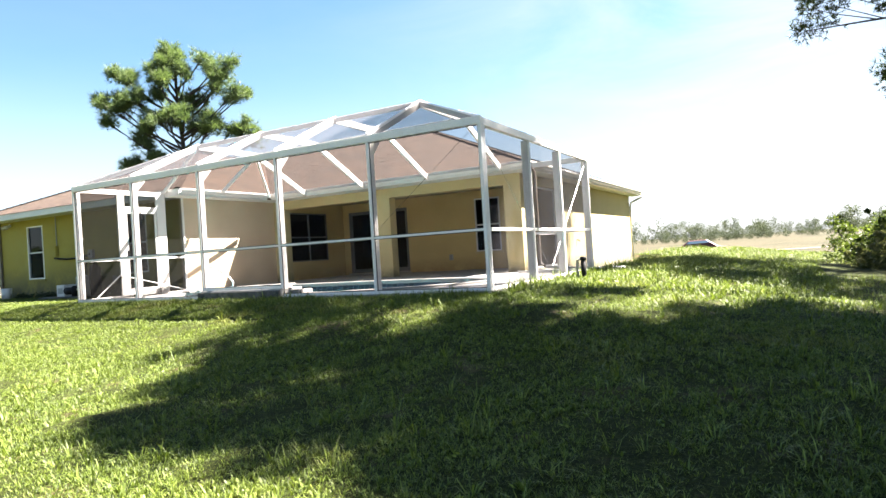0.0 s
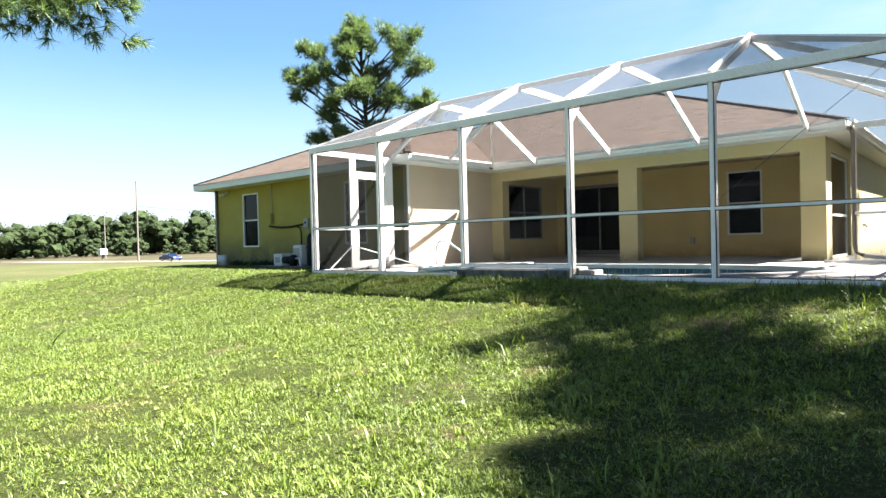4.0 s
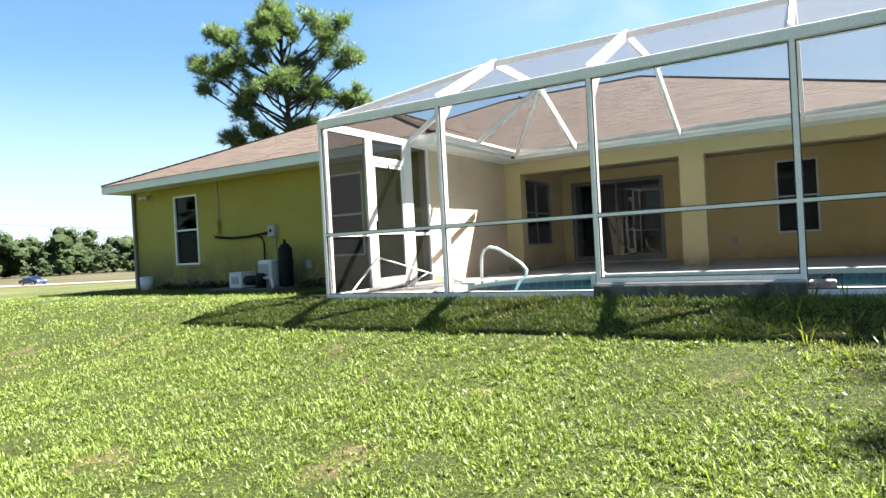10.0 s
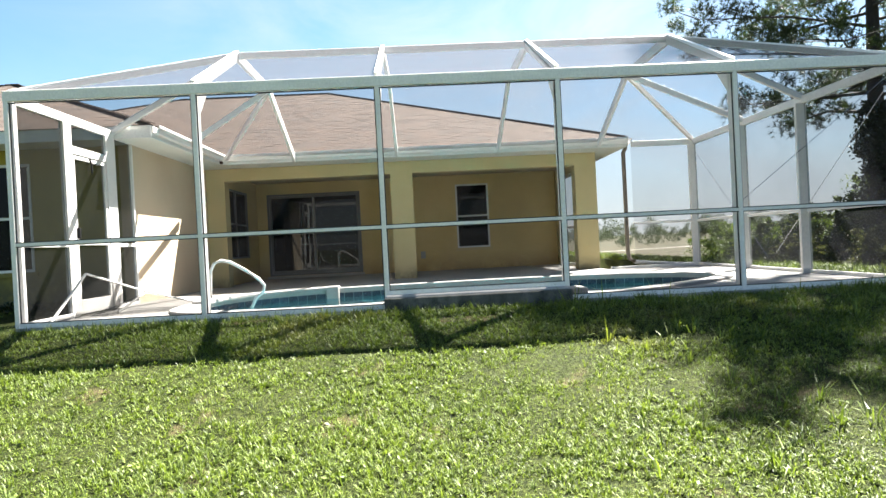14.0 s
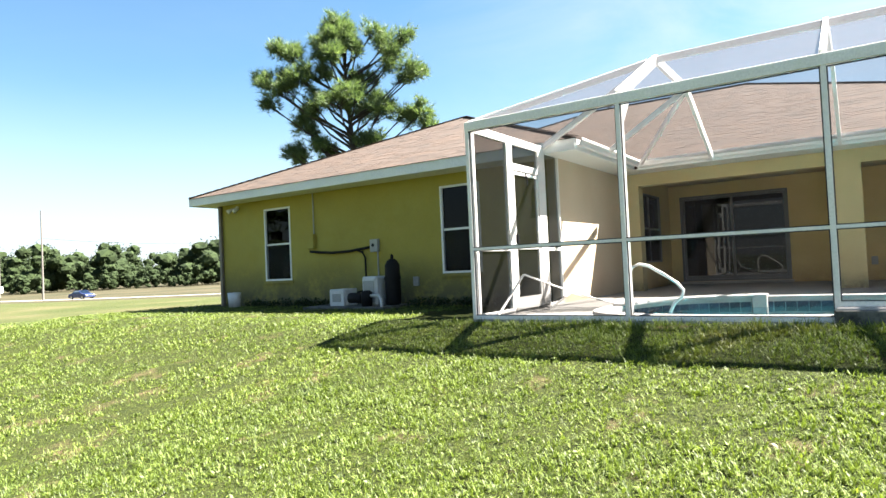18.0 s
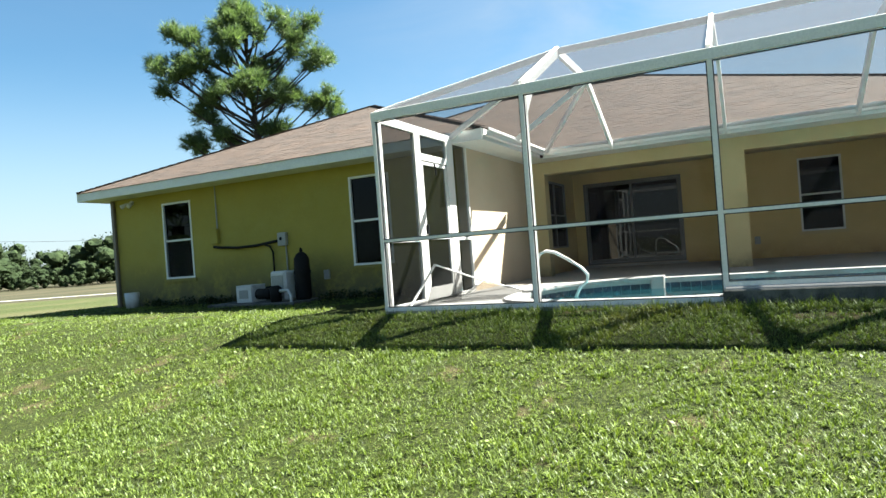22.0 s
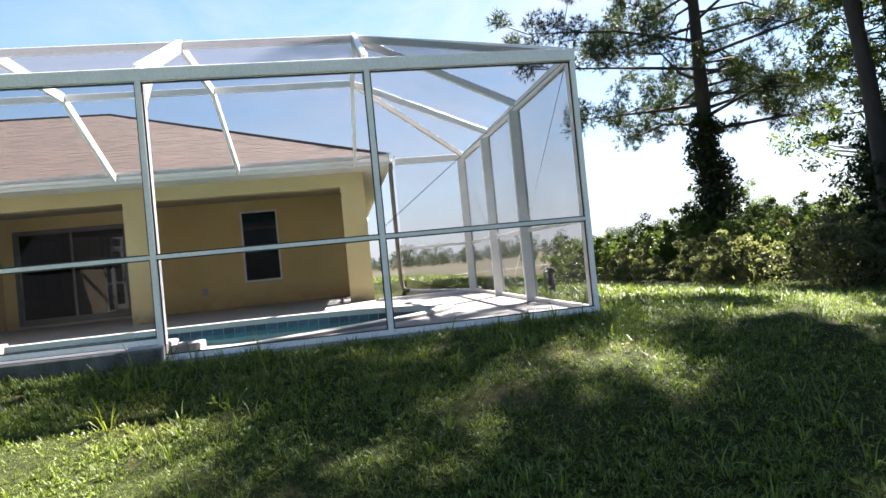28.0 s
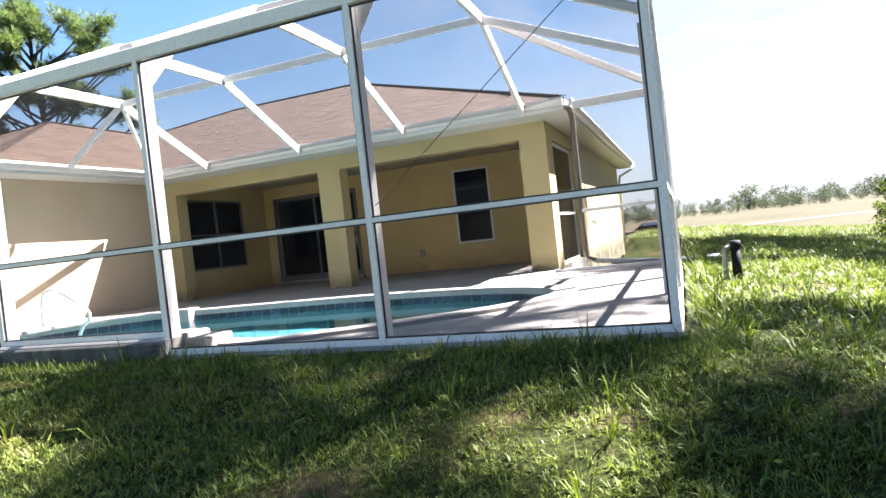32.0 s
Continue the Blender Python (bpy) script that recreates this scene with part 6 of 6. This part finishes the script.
for (ax, ay), (bx, by) in zip(loop, loop[1:]):
    ln = math.hypot(bx - ax, by - ay)
    while walked < ln:
        t = walked / ln
        x, y = ax + (bx - ax) * t, ay + (by - ay) * t
        if y > 1.3:
            ob = new("waterline_tile", tile_me)
            ob.matrix_basis = pose(x, y, -0.115, 0, 0, math.degrees(math.atan2(by - ay, bx - ax)))
            ob.parent = pool
        walked += step
    walked -= ln

# ---- roof shingles ----
def shingle_rows(pts, singles, lift=0.005):
    """Courses of shingle tabs over a roof plane whose first two corners lie on the eave."""
    p0, p1 = Vector(pts[0]), Vector(pts[1])
    u = (p1 - p0).normalized()
    n_ = u.cross(Vector(pts[2]) - p0).normalized()
    if n_.z < 0:
        n_ = -n_
    v = n_.cross(u).normalized()
    if v.z < 0:
        v = -v
    uv = [((Vector(p) - p0).dot(u), (Vector(p) - p0).dot(v)) for p in pts]
    top = max(b for _, b in uv)
    r = random.Random(len(pts) * 7 + int(abs(p0.x) * 10))
    exposure, wide = 0.145, 0.31
    loose_v, loose_f, made = [], [], 0
    k = 0
    while k * exposure < top - 0.03:
        vv = k * exposure + 0.02
        hits = []
        for (au, av), (bu, bv) in zip(uv, uv[1:] + uv[:1]):
            if (av - vv) * (bv - vv) < 0:
                hits.append(au + (bu - au) * (vv - av) / (bv - av))
        if len(hits) >= 2:
            x, end = min(hits) - r.uniform(0, wide), max(hits)
            while x < end:
                a, b = max(x + 0.006, min(hits)), min(x + wide - 0.006, end)
                if b - a > 0.04:
                    lo, hi = k * exposure - 0.02 + r.uniform(-0.004, 0.004), min(k * exposure + exposure + 0.01, top)
                    h = lift + r.uniform(-0.002, 0.003)
                    quad = [p0 + u * s + v * w + n_ * q for s, w, q in ((a, lo, h), (b, lo, h), (b, hi, 0.003), (a, hi, 0.003), (a, lo, 0.0), (b, lo, 0.0))]
                    if made < singles:
                        me = bpy.data.meshes.new("shingle")
                        me.from_pydata([tuple(q) for q in quad], [], [(0, 1, 2, 3), (4, 5, 1, 0)])
                        me.materials.append(SHINGLE)
                        ob = new("shingle", me)
                        ob.parent = roof
                        made += 1
                    else:
                        base = len(loose_v)
                        loose_v += [tuple(q) for q in quad]
                        loose_f += [(base, base + 1, base + 2, base + 3), (base + 4, base + 5, base + 1, base)]
                x += wide
        k += 1
    return loose_v, loose_f


all_v, all_f = [], []
for nm, pts in PLANES:
    vs, fs = shingle_rows(pts, 290 if nm == "front" else 0)
    base = len(all_v)
    all_v += vs
    all_f += [tuple(i + base for i in f) for f in fs]
me = bpy.data.meshes.new("shingle_courses")
me.from_pydata(all_v, [], all_f)
me.materials.append(SHINGLE)
courses = new("shingle_field", me)
courses.parent = roof
tagged(courses, "rows of brown asphalt shingle tabs", kind="stuff")
caps = bmesh.new()
for a, b in ((C_FL, A_WING), (C_FR, A_WING), (A_WING, V_WING), (C_MR, A_RIGHT), (A_RIGHT, A_LEFT), (A_LEFT, V_WING), (C_BR, A_RIGHT), (C_BL, A_LEFT)):
    a, b = Vector(a), Vector(b)
    n_c = int((b - a).length / 0.2)
    for k in range(n_c):
        p, q = a.lerp(b, k / n_c), a.lerp(b, min(1, (k + 1.3) / n_c))
        bar(caps, p + Vector((0, 0, 0.022)), q + Vector((0, 0, 0.008)), 0.15, 0.012, bev=0)
tagged(part("ridge_cap", caps, SHINGLE, roof, "overlapping ridge cap shingles"), kind="stuff")
vent = part("vent_pipe", tube(bmesh.new(), [(-2.2, 12.4, 5.1), (-2.2, 12.4, 5.5)], 0.04, 10), BLACK_PLASTIC, house, "dark plumbing vent pipe on the roof")

# ---- lawn ----
def tufts(x, y, size, seed):
    """Uneven growth from 0 to 1: smooth random heights on a grid of the given size."""
    g = np.random.default_rng(seed).uniform(0, 1, (256, 256))
    u, v = (x + 0.35 * y) / size, (y - 0.35 * x) / size
    i, j = np.floor(u).astype(int), np.floor(v).astype(int)
    fu, fv = u - i, v - j
    fu, fv = fu * fu * (3 - 2 * fu), fv * fv * (3 - 2 * fv)
    i, j, i1, j1 = i % 256, j % 256, (i + 1) % 256, (j + 1) % 256
    return (g[i, j] * (1 - fu) + g[i1, j] * fu) * (1 - fv) + (g[i, j1] * (1 - fu) + g[i1, j1] * fu) * fv


def blades_on(x0, x1, y0, y1, per_m2, length, width, seed, keep=None):
    r = np.random.default_rng(seed)
    n = int((x1 - x0) * (y1 - y0) * per_m2)
    x, y = r.uniform(x0, x1, n), r.uniform(y0, y1, n)
    # thin and thick patches
    patch = np.sin(x * 2.1 + 1.3 * np.sin(y * 1.7)) * np.sin(y * 2.7 + 0.9 * np.sin(x * 2.3)) + 0.6 * np.sin(x * 5.7 + y * 3.1) * np.sin(y * 6.1 - x * 1.9)
    clump = 0.6 * tufts(x, y, 0.16, 21) + 0.4 * tufts(x, y, 0.07, 22)
    ok = r.uniform(0, 1, n) < np.clip(0.1 + 2.2 * (clump - 0.12), 0.1, 1.0) * (0.95 + 0.1 * patch)
    ok &= ~((x > -0.1) & (x < 10.05) & (y > -0.1) & (y < 19)) & ~((x > -9.02) & (x < 0.1) & (y > 2.9) & (y < 19)) & ~((x > -0.1) & (x < 8.2) & (y > 2.9))
    if keep is not None:
        ok &= keep(x, y)
    x, y, patch, clump = x[ok], y[ok], patch[ok], clump[ok]
    n = len(x)
    z = ground_z(x, y) - 0.015
    a, lean = r.uniform(0, 2 * np.pi, n), r.uniform(0.35, 1.45, n)
    ln = length * r.uniform(0.45, 1.25, n) * (1 + 0.12 * patch) * (0.3 + 1.5 * clump)
    edge = np.exp(-np.maximum(0, -0.1 - y) / 0.5) * (x > -0.3) * (x < 10.3)
    ln = ln * (1 + 0.7 * edge)
    base = np.stack([x, y, z], -1)
    side = np.stack([np.cos(a), np.sin(a), 0 * a], -1) * (width * r.uniform(0.6, 1.4, n))[:, None] / 2
    tip = base + np.stack([-np.sin(a) * np.sin(lean), np.cos(a) * np.sin(lean), np.cos(lean)], -1) * ln[:, None]
    return np.stack([base - side, base + side, tip], 1)


def no_straw(x, y):
    return (np.hypot((x + 2.3) / 0.8, y + 7.45) > 0.85) & (np.hypot((x + 15.2) / 4.6, (y + 3.1) / 1.5) > 0.8)


def grass_tufts(x0, x1, y0, y1, per_m2, blades, length, width, seed, keep=None):
    """Separate tufts of bent blades that fan out from one foot, thick and thin by patch, missing on bare spots."""
    r = np.random.default_rng(seed)
    n = int((x1 - x0) * (y1 - y0) * per_m2)
    x, y = r.uniform(x0, x1, n), r.uniform(y0, y1, n)
    thick = 0.55 * tufts(x, y, 0.3, 31) + 0.45 * tufts(x, y, 1.1, 32)
    ok = (r.uniform(0, 1, n) < np.clip(2.2 * thick + 0.1, 0.1, 1)) & ~((x > -0.1) & (x < 10.05) & (y > -0.1)) & ~((x < 0.1) & (y > 2.9))
    if keep is not None:
        ok &= keep(x, y)
    x, y, thick = x[ok], y[ok], thick[ok]
    n = len(x)
    edge = np.exp(-np.maximum(0, -0.1 - y) / 0.35) * (x > -0.3) * (x < 10.3)
    tall = length * r.uniform(0.55, 1.25, n) * (0.65 + 0.7 * thick) * (1 + 1.0 * edge)
    q = lambda v: np.repeat(v, blades)  # noqa: E731
    a, lean = r.uniform(0, 2 * np.pi, n * blades), r.uniform(0.35, 1.5, n * blades)
    ln = q(tall) * r.uniform(0.55, 1.15, n * blades)
    out = np.stack([np.cos(a), np.sin(a), 0 * a], -1)
    side = np.stack([-np.sin(a), np.cos(a), 0 * a], -1) * (width * r.uniform(0.6, 1.3, n * blades))[:, None] / 2
    base = np.stack([q(x), q(y), q(ground_z(x, y) - 0.012)], -1) + out * (ln * 0.12)[:, None]
    mid = base + out * (ln * 0.5 * np.sin(lean * 0.6))[:, None] + np.array([0, 0, 1]) * (ln * 0.55 * np.cos(lean * 0.6))[:, None]
    tip = mid + out * (ln * 0.5 * np.sin(lean * 1.25))[:, None] + np.array([0, 0, 1]) * (ln * 0.5 * np.cos(lean * 1.25))[:, None]
    return np.concatenate([np.stack([base - side, base + side, mid + side], 1), np.stack([mid - side, mid + side, tip], 1), np.stack([base - side, mid + side, mid - side], 1)])


turf = [
    blades_on(-1.5, 14.5, -6.8, 0.0, 3600, 0.045, 0.007, 1, no_straw),
    grass_tufts(-1.5, 14.5, -6.8, 0.0, 640, 7, 0.062, 0.0062, 41, no_straw),
    grass_tufts(5.5, 14.5, -6.0, 0.0, 9, 9, 0.19, 0.009, 42, no_straw),
    blades_on(-12, -1.5, -7.5, 3.0, 1500, 0.05, 0.011, 2, no_straw),
    grass_tufts(-12, -1.5, -7.5, 2.9, 150, 7, 0.055, 0.0095, 43, no_straw),
    blades_on(-3, 14.5, -9.0, -6.8, 900, 0.08, 0.01, 6, no_straw),
    blades_on(14.5, 19, -7, 8, 600, 0.11, 0.015, 3),
    grass_tufts(10.05, 14.5, 0.0, 14, 80, 9, 0.11, 0.013, 44),
    blades_on(9.9, 14.5, 0.0, 14, 700, 0.08, 0.012, 4),
    blades_on(-26, -12, -8, 16, 320, 0.08, 0.018, 5, no_straw),
    blades_on(8, 18, 14, 26, 300, 0.12, 0.022, 7),
]
lawn_grass = tri_mesh("grass", np.concatenate(turf), GRASS)
tagged(lawn_grass, "short green lawn grass with dry patches", "grass", kind="stuff")


def weeds(count, seed):
    """Low broad-leaved weeds scattered through the lawn."""
    r = np.random.default_rng(seed)
    x, y = r.uniform(-2, 14, count), r.uniform(-7, -0.2, count)
    cs = np.stack([x, y, ground_z(x, y) + 0.03], -1)
    return blob_leaves(cs, r.uniform(0.03, 0.07, count), 9, 0.018, r, 0.35)


tagged(tri_mesh("lawn_weed", weeds(1000, 8), GRASS), "small broad-leaved weeds in the lawn", "weeds", kind="stuff")
r_f = np.random.default_rng(14)
x_f = np.concatenate([r_f.uniform(-7.9, -5.3, 46), r_f.uniform(-3.0, -0.3, 44)])
y_f = 2.86 - np.abs(r_f.normal(0, 0.16, 90))
foot_weeds = blob_leaves(np.stack([x_f, y_f, ground_z(x_f, y_f) + 0.07], -1), r_f.uniform(0.06, 0.17, 90), 26, 0.032, r_f, 0.9)
tagged(tri_mesh("wall_weed", foot_weeds, VINE_AND_SHADED), "dark leafy weeds along the foot of the yellow wall", "weeds", kind="stuff")
